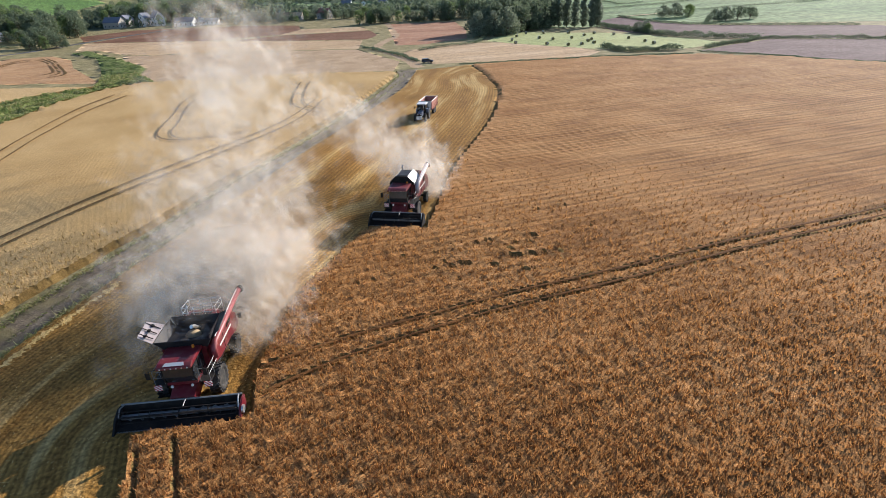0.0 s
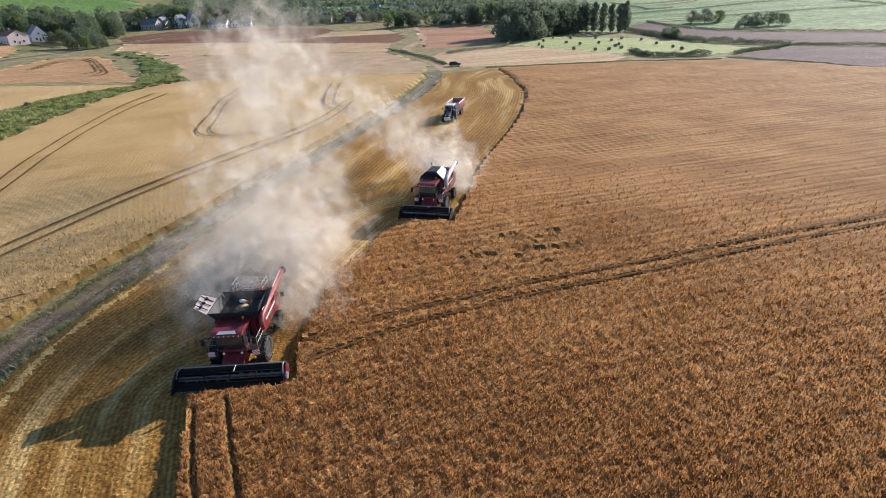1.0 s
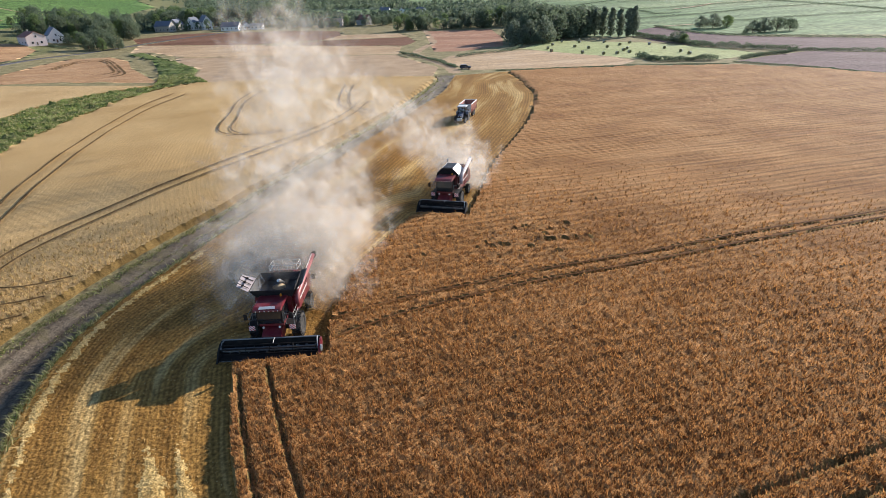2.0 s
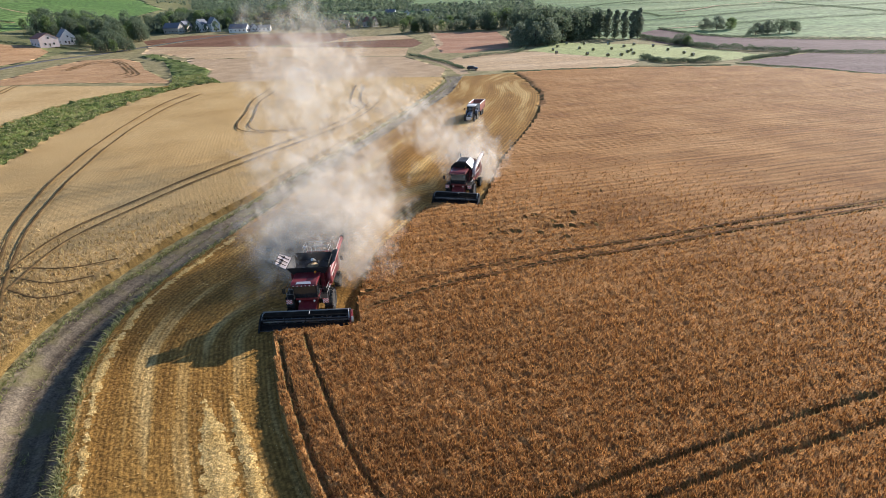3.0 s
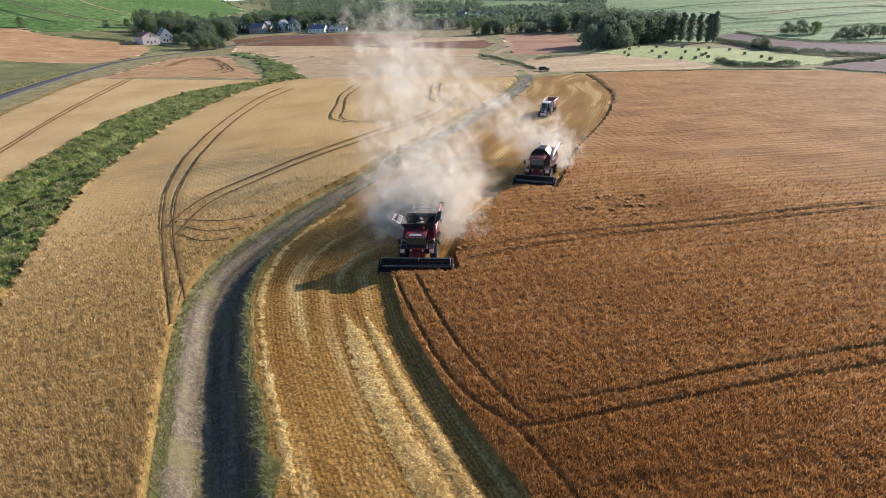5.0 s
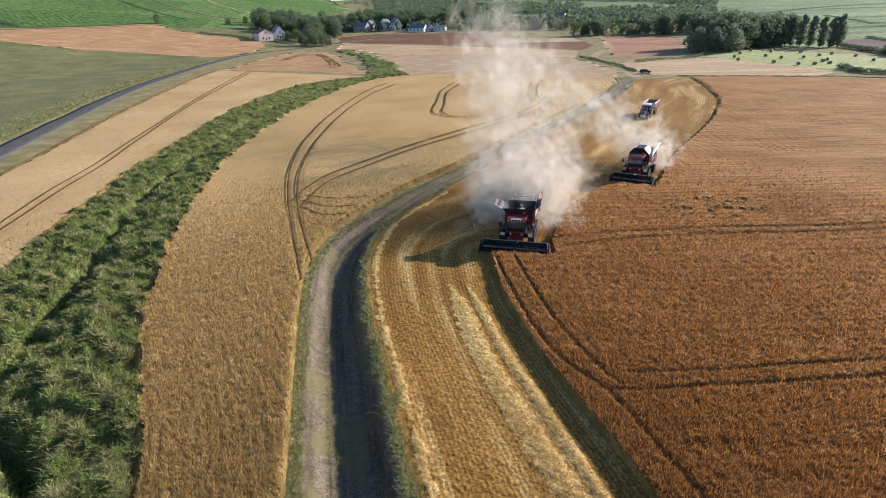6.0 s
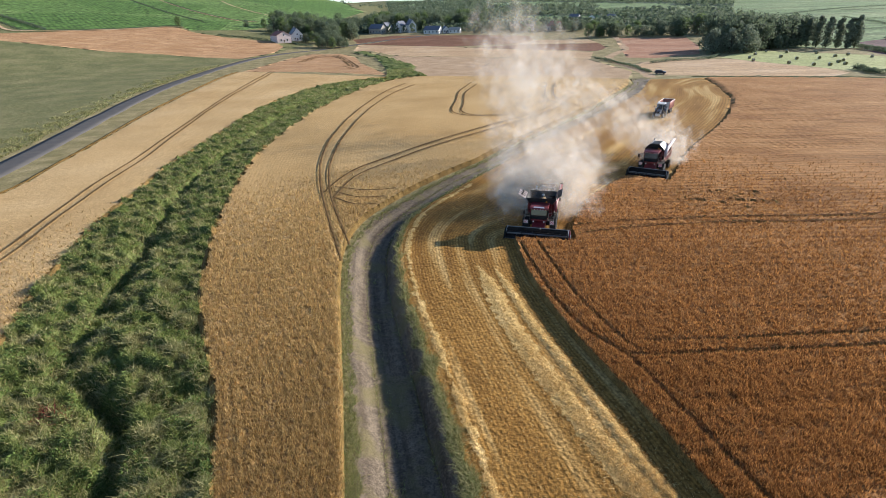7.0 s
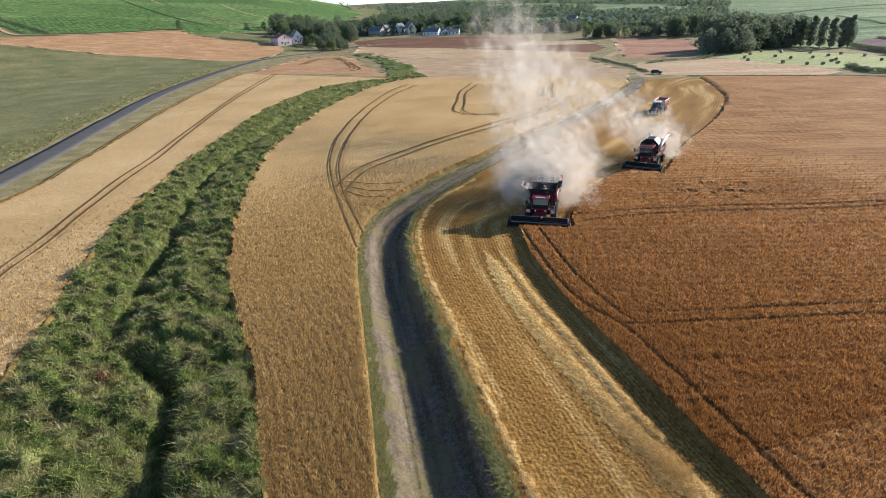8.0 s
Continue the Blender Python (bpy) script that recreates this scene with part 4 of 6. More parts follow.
    # cab
    cw = 0.95 if big else 0.9
    cab = new("cab")
    cab.parent = c
    bm = bmesh.new()
    prism(bm, [(1.3, 1.75), (1.3, 1.95), (2.95, 1.95), (2.95, 1.75)], -cw, cw, 0, 0.03)
    part("cab_floor", bm, body_paint, c).parent = cab
    bm = bmesh.new()
    prism(bm, [(1.28, 1.98), (1.05, 2.5), (1.2, 3.3), (2.9, 3.32), (2.9, 1.98)], -cw + 0.02, cw - 0.02, 0, 0.06)
    part("window_glass", bm, CAB_GLASS, c, "dark curved cab glass").parent = cab
    for s in (-1, 1):
        for line in ([(s * cw, 1.3, 1.95), (s * cw, 1.08, 2.5), (s * cw, 1.22, 3.32)], [(s * cw, 2.1, 1.95), (s * cw, 2.05, 3.32)], [(s * cw, 2.92, 1.95), (s * cw, 2.92, 3.32)]):
            bm = bmesh.new()
            tube(bm, line, 0.045, 6)
            part("cab_pillar", bm, BLACK, c).parent = cab
    bm = bmesh.new()
    prism(bm, [(0.75, 3.32), (0.78, 3.48), (1.1, 3.6), (2.8, 3.62), (3.0, 3.5), (3.0, 3.32)], -cw - 0.12, cw + 0.12, 0, 0.07)
    part("cab_roof", bm, RED if big else DARK_RED, c, "rounded red cab roof").parent = cab
    if big:
        bm = bmesh.new()
        sheet(bm, [(-cw + 0.3, 0.86, 3.52), (cw - 0.3, 0.86, 3.52), (cw - 0.4, 1.1, 3.615), (-cw + 0.4, 1.1, 3.615)], 0.02)
        part("roof_visor", bm, PALE, c, "pale glossy roof visor").parent = cab
    for k in range(6):
        bm = bmesh.new()
        x = -cw + 0.12 + k * (2 * cw - 0.24) / 5
        lathe(bm, [(0, 0.02), (0, 0.045), (0.05, 0.05), (0.08, 0.035)], 10, pose(x, 0.76, 3.39, 0, 0, 90))
        part("work_light", bm, LAMP, c).parent = cab
    for s in (-1, 1):
        bm = bmesh.new()
        tube(bm, [(s * (cw + 0.05), 1.2, 3.2), (s * (cw + 0.75), 0.95, 3.15), (s * (cw + 0.78), 0.95, 2.75)], 0.025, 6)
        arm = part("mirror_arm", bm, BLACK, c)
        bm = bmesh.new()
        box(bm, (s * (cw + 0.78) - 0.13, 0.9, 2.6), (s * (cw + 0.78) + 0.13, 0.97, 3.1), 0.03)
        part("mirror", bm, BLACK, arm)
        # platform, rail and warning panel beside the cab
        bm = bmesh.new()
        box(bm, (s * cw, 1.4, 1.72), (s * (w + 0.15), 3.0, 1.8), 0.02)
        deck = part("platform", bm, BLACK, c)
        bm = bmesh.new()
        x0, x1 = s * (cw + 0.15), s * (w + 0.12)
        for p in ((x0, 1.42), (x1, 1.42), (x1, 2.2), (x1, 2.95)):
            tube(bm, [(p[0], p[1], 1.8), (p[0], p[1], 2.75)], 0.02, 5)
        for z in (2.3, 2.75):
            tube(bm, [(x0, 1.42, z), (x1, 1.42, z), (x1, 2.95, z)], 0.02, 5)
        part("handrail", bm, GREY, deck)
        bm = bmesh.new()
        box(bm, (-0.24, -0.02, -0.2), (0.24, 0.02, 0.2), 0.01)
        part("warning_panel", bm, STRIPES, c, "red and white striped warning panel", m=pose(s * (w - 0.05), 1.3, 1.62))
        bm = bmesh.new()
        lathe(bm, [(0, 0.02), (0, 0.09), (0.08, 0.09), (0.1, 0.06)], 12, pose(s * 0.62, 1.15, 1.72, 0, 0, 90))
        part("headlight", bm, LAMP, c)
    bm = bmesh.new()
    for k in range(5):
        box(bm, (-w - 0.45, 1.75, 0.5 + k * 0.28), (-w - 0.1, 2.15, 0.54 + k * 0.28), 0.01)
    for y in (1.75, 2.15):
        tube(bm, [(-w - 0.28, y, 0.45), (-w - 0.28, y, 1.75)], 0.02, 5)
    part("ladder", bm, BLACK, c)
    bm = bmesh.new()
    lathe(bm, [(0, 0.02), (0, 0.09), (0.16, 0.08), (0.2, 0.03)], 12, pose(cw * 0.7, 2.6, 3.64, 0, -90, 0))
    part("beacon", bm, AMBER, c, "amber beacon")
    # grain tank
    if big:
        tank = new("grain_tank")
        tank.parent = c
        lo = [(-1.35, 3.05), (1.35, 3.05), (1.35, 5.45), (-1.35, 5.45)]
        hi = [(-1.75, 2.65), (1.85, 2.65), (1.8, 5.7), (-1.7, 5.7)]
        z0, z1 = 3.3, 4.15
        for k in range(4):
            if k == 3:
                continue
            bm = bmesh.new()
            a, b, p, q = lo[k], lo[(k + 1) % 4], hi[(k + 1) % 4], hi[k]
            sheet(bm, [(*a, z0), (*b, z0), (*p, z1 + (0.35 if k == 1 else 0)), (*q, z1 + (0.35 if k == 1 else 0))], 0.035)
            part("tank_wall", bm, TANK, c, "dark flared tank extension").parent = tank
        bm = bmesh.new()
        sheet(bm, [(-1.36, 3.05, z0 + 0.02), (-1.36, 5.45, z0 + 0.02), (-1.8, 5.6, z1 - 0.1), (-1.8, 2.8, z1 - 0.1)], 0.035)
        part("tank_wall", bm, TANK, c).parent = tank
        bm = bmesh.new()
        sheet(bm, [(-1.85, 2.75, z1 - 0.12), (-2.75, 2.95, z1 + 0.32), (-2.75, 4.55, z1 + 0.5), (-1.85, 4.9, z1 - 0.05)], 0.04)
        flap = part("tank_cover", bm, DUSTY_GREY, c, "pale tank cover folded outwards")
        flap.parent = tank
        bm = bmesh.new()
        for y in (3.15, 3.75, 4.35):
            tube(bm, [(-1.9, y, z1 + 0.0), (-2.78, y + 0.05, z1 + 0.5)], 0.035, 5)
            box(bm, (-2.42, y - 0.09, z1 + 0.2), (-2.24, y + 0.09, z1 + 0.34), 0.02)
        part("cover_ribs", bm, BLACK, c).parent = tank
        bm = bmesh.new()
        sheet(bm, [(1.86, 2.7, z1 + 0.0), (1.84, 5.2, z1 + 0.36), (2.35, 5.0, z1 + 0.62), (2.4, 2.9, z1 + 0.45)], 0.04)
        part("tank_cover", bm, TANK, c, "dark tank cover folded outwards").parent = tank
        bm = bmesh.new()
        prism(bm, [(2.95, 3.42), (2.95, 3.48), (5.55, 3.48), (5.55, 3.42)], -1.42, 1.42, 0, 0)
        part("tank_floor", bm, TANK, c).parent = tank
        bm = bmesh.new()
        tube(bm, [(0.1, 4.2, 3.47), (0.1, 4.15, 3.62)], 0.55, 18, 0.08)
        part("grain_heap", bm, GRAIN, c, "heap of golden grain", True).parent = tank
        bm = bmesh.new()
        tube(bm, [(0.2, 5.2, 3.4), (0.15, 4.6, 3.95), (0.1, 4.3, 4.1)], 0.13, 10)
        part("filling_auger", bm, BRIGHT, c).parent = tank
    else:
        bm = bmesh.new()
        prism(bm, [(2.9, 3.4), (2.95, 4.0), (3.2, 4.3), (5.2, 4.3), (5.5, 4.0), (5.6, 3.4)], -0.62, 0.62, 0, 0.05)
        top = part("tank_hood", bm, TANK, c, "dark ridged grain tank hood")
        # sunlight put into the paint: sun-side slope and skirt pale, the others dark
        for s in (-1, 1):
            bm = bmesh.new()
            sheet(bm, [(s * 0.62, 3.0, 4.28), (s * 0.62, 5.4, 4.28), (s * 1.32, 5.5, 3.6), (s * 1.32, 2.95, 3.6)], 0.05)
            part("hood_slope", bm, PALE if s > 0 else TANK, top, "hood slope painted pale as if sunlit" if s > 0 else "")
            bm = bmesh.new()
            sheet(bm, [(s * 1.32, 2.95, 3.6), (s * 1.32, 5.5, 3.6), (s * 1.32, 5.5, 3.35), (s * 1.32, 2.95, 3.35)], 0.04)
            part("hood_skirt", bm, PALE if s > 0 else TANK, top)
        bm = bmesh.new()
        sheet(bm, [(-1.32, 2.93, 3.4), (1.32, 2.93, 3.4), (1.32, 2.93, 3.6), (0.62, 2.93, 4.28), (-0.62, 2.93, 4.28), (-1.32, 2.93, 3.6)], 0.04)
        part("hood_front", bm, BLACK, top)
    # unloading auger along the right side
    ax = w + 0.16
    end = (ax + 0.12, 9.4, 3.95) if big else (ax + 0.05, 7.6, 4.25)
    bm = bmesh.new()
    tube(bm, [(ax, 2.9, 2.5), (ax, 2.95, 3.15), (ax, 3.35, 3.42), end], 0.19 if big else 0.22, 14)
    auger = part("unloading_auger", bm, DUSTY_RED if big else DUSTY_GREY, c, "dusty red unloading auger tube" if big else "dusty grey unloading auger tube", True)
    bm = bmesh.new()
    tube(bm, [(end[0], end[1] - 0.15, end[2] + 0.02), (end[0], end[1] + 0.25, end[2] - 0.02), (end[0], end[1] + 0.45, end[2] - 0.42)], 0.22, 12, 0.17)
    part("spout", bm, BLACK if big else GREY, auger, "black rubber spout" if big else "")
    bm = bmesh.new()
    tube(bm, [(ax - 0.02, 3.6, 3.66), (end[0] - 0.02, end[1] - 0.4, end[2] + 0.21)], 0.035, 6)
    part("hydraulic_pipe", bm, PALE, auger)
    bm = bmesh.new()
    box(bm, (w - 0.3, 6.1, 3.1), (ax, 6.3, 3.5), 0.02)
    part("auger_rest", bm, BLACK, c)
    if big:
        bm = bmesh.new()
        for x in np.linspace(-1.0, 1.25, 4):
            tube(bm, [(x, 5.95, 3.6), (x, 5.95, 4.6)], 0.022, 5)
            tube(bm, [(x, 7.3, 3.5), (x, 7.3, 4.5)], 0.022, 5)
        for z in (4.2, 4.6):
            tube(bm, [(-1.0, 7.3, z - 0.1), (-1.0, 5.95, z), (1.25, 5.95, z), (1.25, 7.3, z - 0.1), (-1.0, 7.3, z - 0.1)], 0.022, 5)
        part("deck_railing", bm, PALE, c, "pale tubular deck railing")
        for s in (-1, 1):
            bm = bmesh.new()
            box(bm, (s * (w + 0.28) - 0.14, 8.15, 2.1), (s * (w + 0.28) + 0.14, 8.3, 2.5), 0.03)
            tube(bm, [(s * w, 8.2, 2.4), (s * (w + 0.28), 8.2, 2.4)], 0.02, 5)
            part("rear_light", bm, BLACK, c)
    rf, rb = (0.98, 0.7) if big else (0.85, 0.58)
    for s in (-1, 1):
        wheel(c, s * (w + 0.02), 2.75, rf, 0.78 if big else 0.62, 20, GREY if big else PALE)
        wheel(c, s * (w - 0.05), 7.0, rb, 0.55 if big else 0.42, 16, BRIGHT if big else PALE)
    return c


# ---- the machines ----
harvester = combine("combine_harvester", "large red combine harvester with an open dark grain tank", True)
harvester.matrix_world = pose(-7.5, 27.3, 0.05, 0, 0, -14) @ Matrix.Scale(0.92, 4)
harvester_small = combine("combine_harvester", "smaller dusty red combine harvester with a roofed tank", False)
harvester_small.matrix_world = pose(11.2, 50.0, 0.05, 0, 0, -31)


def tractor():
    c = new("tractor")
    tagged(c, "grey-blue farm tractor with a white cab roof on stubble", "tractor")
    paint = plain_material("blue_grey_paint", (0.1, 0.12, 0.17), 0.4, 0, 0.5)
    bm = bmesh.new()
    prism(bm, [(-2.1, 0.95), (-2.2, 1.35), (-2.0, 1.6), (-0.3, 1.8), (-0.3, 0.85)], -0.42, 0.42, 0, 0.06)
    hood = part("bonnet", bm, paint, c)
    bm = bmesh.new()
    box(bm, (-0.34, -2.24, 1.0), (0.34, -2.17, 1.45), 0.02)
    part("radiator_grille", bm, BLACK, hood)
    for s in (-1, 1):
        bm = bmesh.new()
        box(bm, (s * 0.25 - 0.1, -2.27, 1.3), (s * 0.25 + 0.1, -2.2, 1.42), 0.02)
        part("headlight", bm, LAMP, hood)
    bm = bmesh.new()
    box(bm, (-0.5, -2.7, 0.5), (0.5, -2.2, 1.05), 0.05)
    part("front_weight", bm, PALE, c, "pale front weight block")
    bm = bmesh.new()
    box(bm, (-0.35, -2.1, 0.55), (0.35, 1.5, 0.95), 0.05)
    part("chassis", bm, BLACK, c)
    bm = bmesh.new()
    prism(bm, [(-0.3, 1.2), (-0.4, 1.9), (-0.2, 2.75), (1.3, 2.75), (1.4, 1.2)], -0.75, 0.75, 0, 0.06)
    part("cab_glass", bm, CAB_GLASS, c)
    bm = bmesh.new()
    box(bm, (-0.9, -0.45, 2.75), (0.9, 1.5, 2.98), 0.08)
    part("cab_roof", bm, PALE, c, "white cab roof")
    for s in (-1, 1):
        for y in (-0.35, 1.38):
            bm = bmesh.new()
            tube(bm, [(s * 0.76, y, 1.2), (s * 0.76, y + 0.08, 2.78)], 0.05, 6)
            part("cab_pillar", bm, BLACK, c)
    for s in (-1, 1):
        bm = bmesh.new()
        prism(bm, [(0.1, 1.3), (0.3, 1.85), (1.5, 1.85), (1.8, 1.3), (1.7, 1.25), (1.4, 1.7), (0.4, 1.7), (0.2, 1.25)], s * 0.75, s * 1.25, 0, 0.02)
        part("mudguard", bm, paint, c)
        bm = bmesh.new()
        tube(bm, [(s * 0.8, -0.3, 2.3), (s * 1.35, -0.4, 2.3)], 0.025, 5)
        box(bm, (s * 1.35 - 0.09, -0.44, 2.1), (s * 1.35 + 0.09, -0.38, 2.45), 0.02)
        part("mirror", bm, BLACK, c)
        wheel(c, s * 0.95, 0.95, 0.9, 0.58, 18, PALE)
        wheel(c, s * 0.92, -1.55, 0.65, 0.45, 16, PALE)
    bm = bmesh.new()
    tube(bm, [(0.5, -0.55, 1.6), (0.5, -0.55, 2.7)], 0.05, 8)
    part("exhaust_pipe", bm, BRIGHT, c)
    return c


def trailer():
    c = new("grain_trailer")
    tagged(c, "pale red grain trailer with an open box", "trailer")
    side = plain_material("faded_red_paint", (0.36, 0.14, 0.11), 0.5, 0, 0.6, 0.8)
    for s in (-1, 1):
        bm = bmesh.new()
        sheet(bm, [(s * 1.15, 0, 1.15), (s * 1.15, 5.6, 1.15), (s * 1.25, 5.65, 2.75), (s * 1.25, -0.05, 2.75)], 0.06)
        wall = part("side_wall", bm, side, c)
        for k in range(6):
            bm = bmesh.new()
            box(bm, (s * 1.26 - 0.05, 0.1 + k * 1.06, 1.15), (s * 1.26 + 0.05, 0.2 + k * 1.06, 2.75), 0.01)
            part("side_post", bm, side, wall)
        bm = bmesh.new()
        tube(bm, [(s * 1.25, -0.05, 2.78), (s * 1.25, 5.65, 2.78)], 0.07, 6)
        part("top_rail", bm, PALE, c, "pale top rail")
    for y in (0.0, 5.6):
        bm = bmesh.new()
        sheet(bm, [(-1.15, y, 1.15), (1.15, y, 1.15), (1.25, y, 2.75), (-1.25, y, 2.75)], 0.06)
        part("end_wall", bm, side if y else PALE, c)
        bm = bmesh.new()
        tube(bm, [(-1.25, y, 2.78), (1.25, y, 2.78)], 0.07, 6)
        part("end_rail", bm, PALE, c)
    bm = bmesh.new()
    box(bm, (-1.15, 0, 1.05), (1.15, 5.6, 1.15), 0.02)
    part("floor_pan", bm, BLACK, c)
    bm = bmesh.new()
    box(bm, (-1.1, 0.1, 1.15), (1.1, 5.5, 1.9), 0.3)
    part("grain_load", bm, GRAIN, c, "golden grain load")
    bm = bmesh.new()
    tube(bm, [(0, 0.3, 0.9), (0, -1.5, 0.75)], 0.09, 6)
    box(bm, (-0.5, 0.2, 0.8), (0.5, 5.4, 1.05), 0.02)
    part("drawbar", bm, BLACK, c)
    for s in (-1, 1):
        for y in (2.6, 3.9):
            wheel(c, s * 0.95, y, 0.55, 0.45, 14, PALE)
    return c


t_yaw = -30
tractor().matrix_world = pose(28.6, 97.6, 0.08, 0, 0, t_yaw)
trailer().matrix_world = pose(28.6, 97.6, 0.08, 0, 0, t_yaw) @ pose(0, 3.0, 0)


def van():
    c = new("car")
    tagged(c, "dark estate car parked at the field edge", "car")
    paint = plain_material("dark_car_paint", (0.05, 0.05, 0.07), 0.25, 0.3, 0.3)
    bm = bmesh.new()
    prism(bm, [(-2.2, 0.4), (-2.25, 0.85), (-1.2, 1.0), (2.2, 1.0), (2.25, 0.4)], -0.88, 0.88, 0, 0.08)
    body = part("body", bm, paint, c)
    bm = bmesh.new()
    prism(bm, [(-1.2, 0.98), (-0.5, 1.5), (1.9, 1.52), (2.2, 0.98)], -0.76, 0.76, 0, 0.06)
    part("window_glass", bm, CAB_GLASS, c)
    bm = bmesh.new()
    box(bm, (-0.72, -0.45, 1.5), (0.72, 1.85, 1.58), 0.04)
    part("roof", bm, paint, c)
    for s in (-1, 1):
        bm = bmesh.new()
        box(bm, (s * 0.6 - 0.18, -2.28, 0.65), (s * 0.6 + 0.18, -2.2, 0.8), 0.02)
        part("headlight", bm, LAMP, body)
        for y in (-1.35, 1.4):
            wheel(c, s * 0.8, y, 0.33, 0.22, 6, GREY)
    return c


van().matrix_world = pose(57.0, 184, 0.1, 0, 0, 75) @ Matrix.Scale(0.9, 4)

# ---- trees, hedges and houses ----
BARK = plain_material("bark", (0.09, 0.07, 0.05), 0.95, 0, 0.2, 0.3, 0.03)
# dark leaves are lifted paler to stand for haze on distant trees
LEAF_DARK = leaf_material("dark_leaves", (0.09, 0.12, 0.072), (0.18, 0.215, 0.13), 0.5)
LEAF_MID = leaf_material("green_leaves", (0.1, 0.15, 0.055), (0.2, 0.255, 0.1), 0.5)
LEAF_OLIVE = leaf_material("olive_leaves", (0.12, 0.14, 0.06), (0.3, 0.3, 0.14), 0.45)
# haze painted in: paler and greyer than the other leaves
LEAF_HAZY = leaf_material("hazy_grey_green_leaves", (0.13, 0.16, 0.11), (0.25, 0.28, 0.19), 0.5)


def leaf_quads(rs, centres, normals, size):
    """Small four-cornered leaves of random turn at the given places."""
    n = len(centres)
    a = rs.normal(size=(n, 3))
    u = a - (a * normals).sum(1, keepdims=True) * normals
    u /= np.linalg.norm(u, axis=1, keepdims=True)
    v = np.cross(normals, u)
    s = np.asarray(size).reshape(-1, 1) * rs.uniform(0.6, 1.3, (n, 1)) * 0.5
    p = np.stack([centres - u * s, centres - v * s * 0.7, centres + u * s, centres + v * s * 0.7], 1)
    return p.reshape(-1, 3), np.arange(4 * n).reshape(-1, 4)


def crown_points(rs, clumps, count):
    """Points near the skins of many ball-like clumps."""
    which = rs.randint(0, len(clumps), count)
    c = clumps[which]
    d = rs.normal(size=(count, 3))
    d /= np.linalg.norm(d, axis=1, keepdims=True)
    r = c[:, 3:4] * rs.uniform(0.6, 1.05, (count, 1))
    nrm = d + 0.7 * rs.normal(size=(count, 3))
    nrm /= np.linalg.norm(nrm, axis=1, keepdims=True)
    return c[:, :3] + d * r, nrm


def tree(label, seed, h, w, kind, material, leaves=800):
    """Tapered trunk with limbs under a crown of many small leaves."""
    rs = np.random.RandomState(seed)
    t = new("tree")
    tagged(t, label, "tree")
    bm = bmesh.new()
    clumps = []
    if kind == "poplar":
        for k in range(22):
            f = (k + 0.5) / 22
            r = w * 0.5 * (0.35 + 0.75 * math.sin(math.pi * min(1, 0.12 + 0.86 * f)) ** 0.7)
            a = rs.uniform(0, 6.283)
            clumps.append((0.35 * r * math.cos(a), 0.35 * r * math.sin(a), h * (0.08 + 0.88 * f), r * rs.uniform(0.55, 0.8)))
        tube(bm, [(0, 0, -0.5), (0, 0, h * 0.5), (0.1, 0, h * 0.9)], 0.035 * w + 0.12, 7, 0.05)
        for k in range(6):
            a, f = rs.uniform(0, 6.283), rs.uniform(0.15, 0.7)
            tube(bm, [(0, 0, h * f), (0.3 * w * math.cos(a), 0.3 * w * math.sin(a), h * f + 0.16 * h)], 0.08, 5, 0.03)
    else:
        for k in range(30):
            a, f = rs.uniform(0, 6.283), rs.uniform(0, 1)
            ring = w * 0.5 * (0.25 + 0.55 * rs.uniform(0, 1) ** 0.5) * math.sqrt(max(0.1, 1 - (1.6 * f - 0.65) ** 2))
            clumps.append((ring * math.cos(a), ring * math.sin(a), h * (0.14 + 0.72 * f), w * rs.uniform(0.15, 0.25)))
        clumps.append((0, 0, h * 0.84, w * 0.2))
        tube(bm, [(0, 0, -0.5), (0.03 * w, 0, h * 0.25), (0, 0.03 * w, h * 0.6)], 0.03 * w + 0.1, 8, 0.08)
        for c in clumps[:9]:
            tube(bm, [(0, 0, h * 0.22), (c[0] * 0.5, c[1] * 0.5, h * 0.2 + c[2] * 0.3), (c[0], c[1], c[2])], 0.02 * w + 0.03, 5, 0.03)
    part("trunk", bm, BARK, t)
    p, nrm = crown_points(rs, np.array(clumps), leaves)
    v, f = leaf_quads(rs, p, nrm, np.full(leaves, 0.052 * h + 0.026 * w))
    mesh_object("crown", v, f, material, t)
    return t


def stand(x, y, h, yaw, proto, proto_h, wide=1.0):
    t = copy_thing(proto, pose(x, y, land_at(x, y), 0, 0, yaw))
    k = h / proto_h
    t.scale = (k * wide, k * wide, k)
    return t


ROUND = [tree("broad green tree in full leaf", 11, 12, 11, "round", LEAF_DARK, 1050), tree("broad green tree in full leaf", 12, 12, 9, "round", LEAF_MID, 1000), tree("broad green tree in full leaf", 13, 12, 12, "round", LEAF_DARK, 1050), tree("rounded tree beside the meadow, leaves coloured grey-green for haze", 14, 12, 11, "round", LEAF_HAZY, 1300)]
POPLAR = tree("tall slim poplar in a row", 15, 16, 6.3, "poplar", LEAF_HAZY, 1500)
ROUND[0].matrix_world, ROUND[1].matrix_world = pose(-129, 418, land_at(-129, 418)), pose(-119, 413, land_at(-119, 413))
ROUND[2].matrix_world, ROUND[3].matrix_world = pose(-112, 420, land_at(-112, 420)), pose(113, 272, land_at(113, 272))
POPLAR.matrix_world = pose(191, 284, land_at(191, 284))
rs = np.random.RandomState(5)
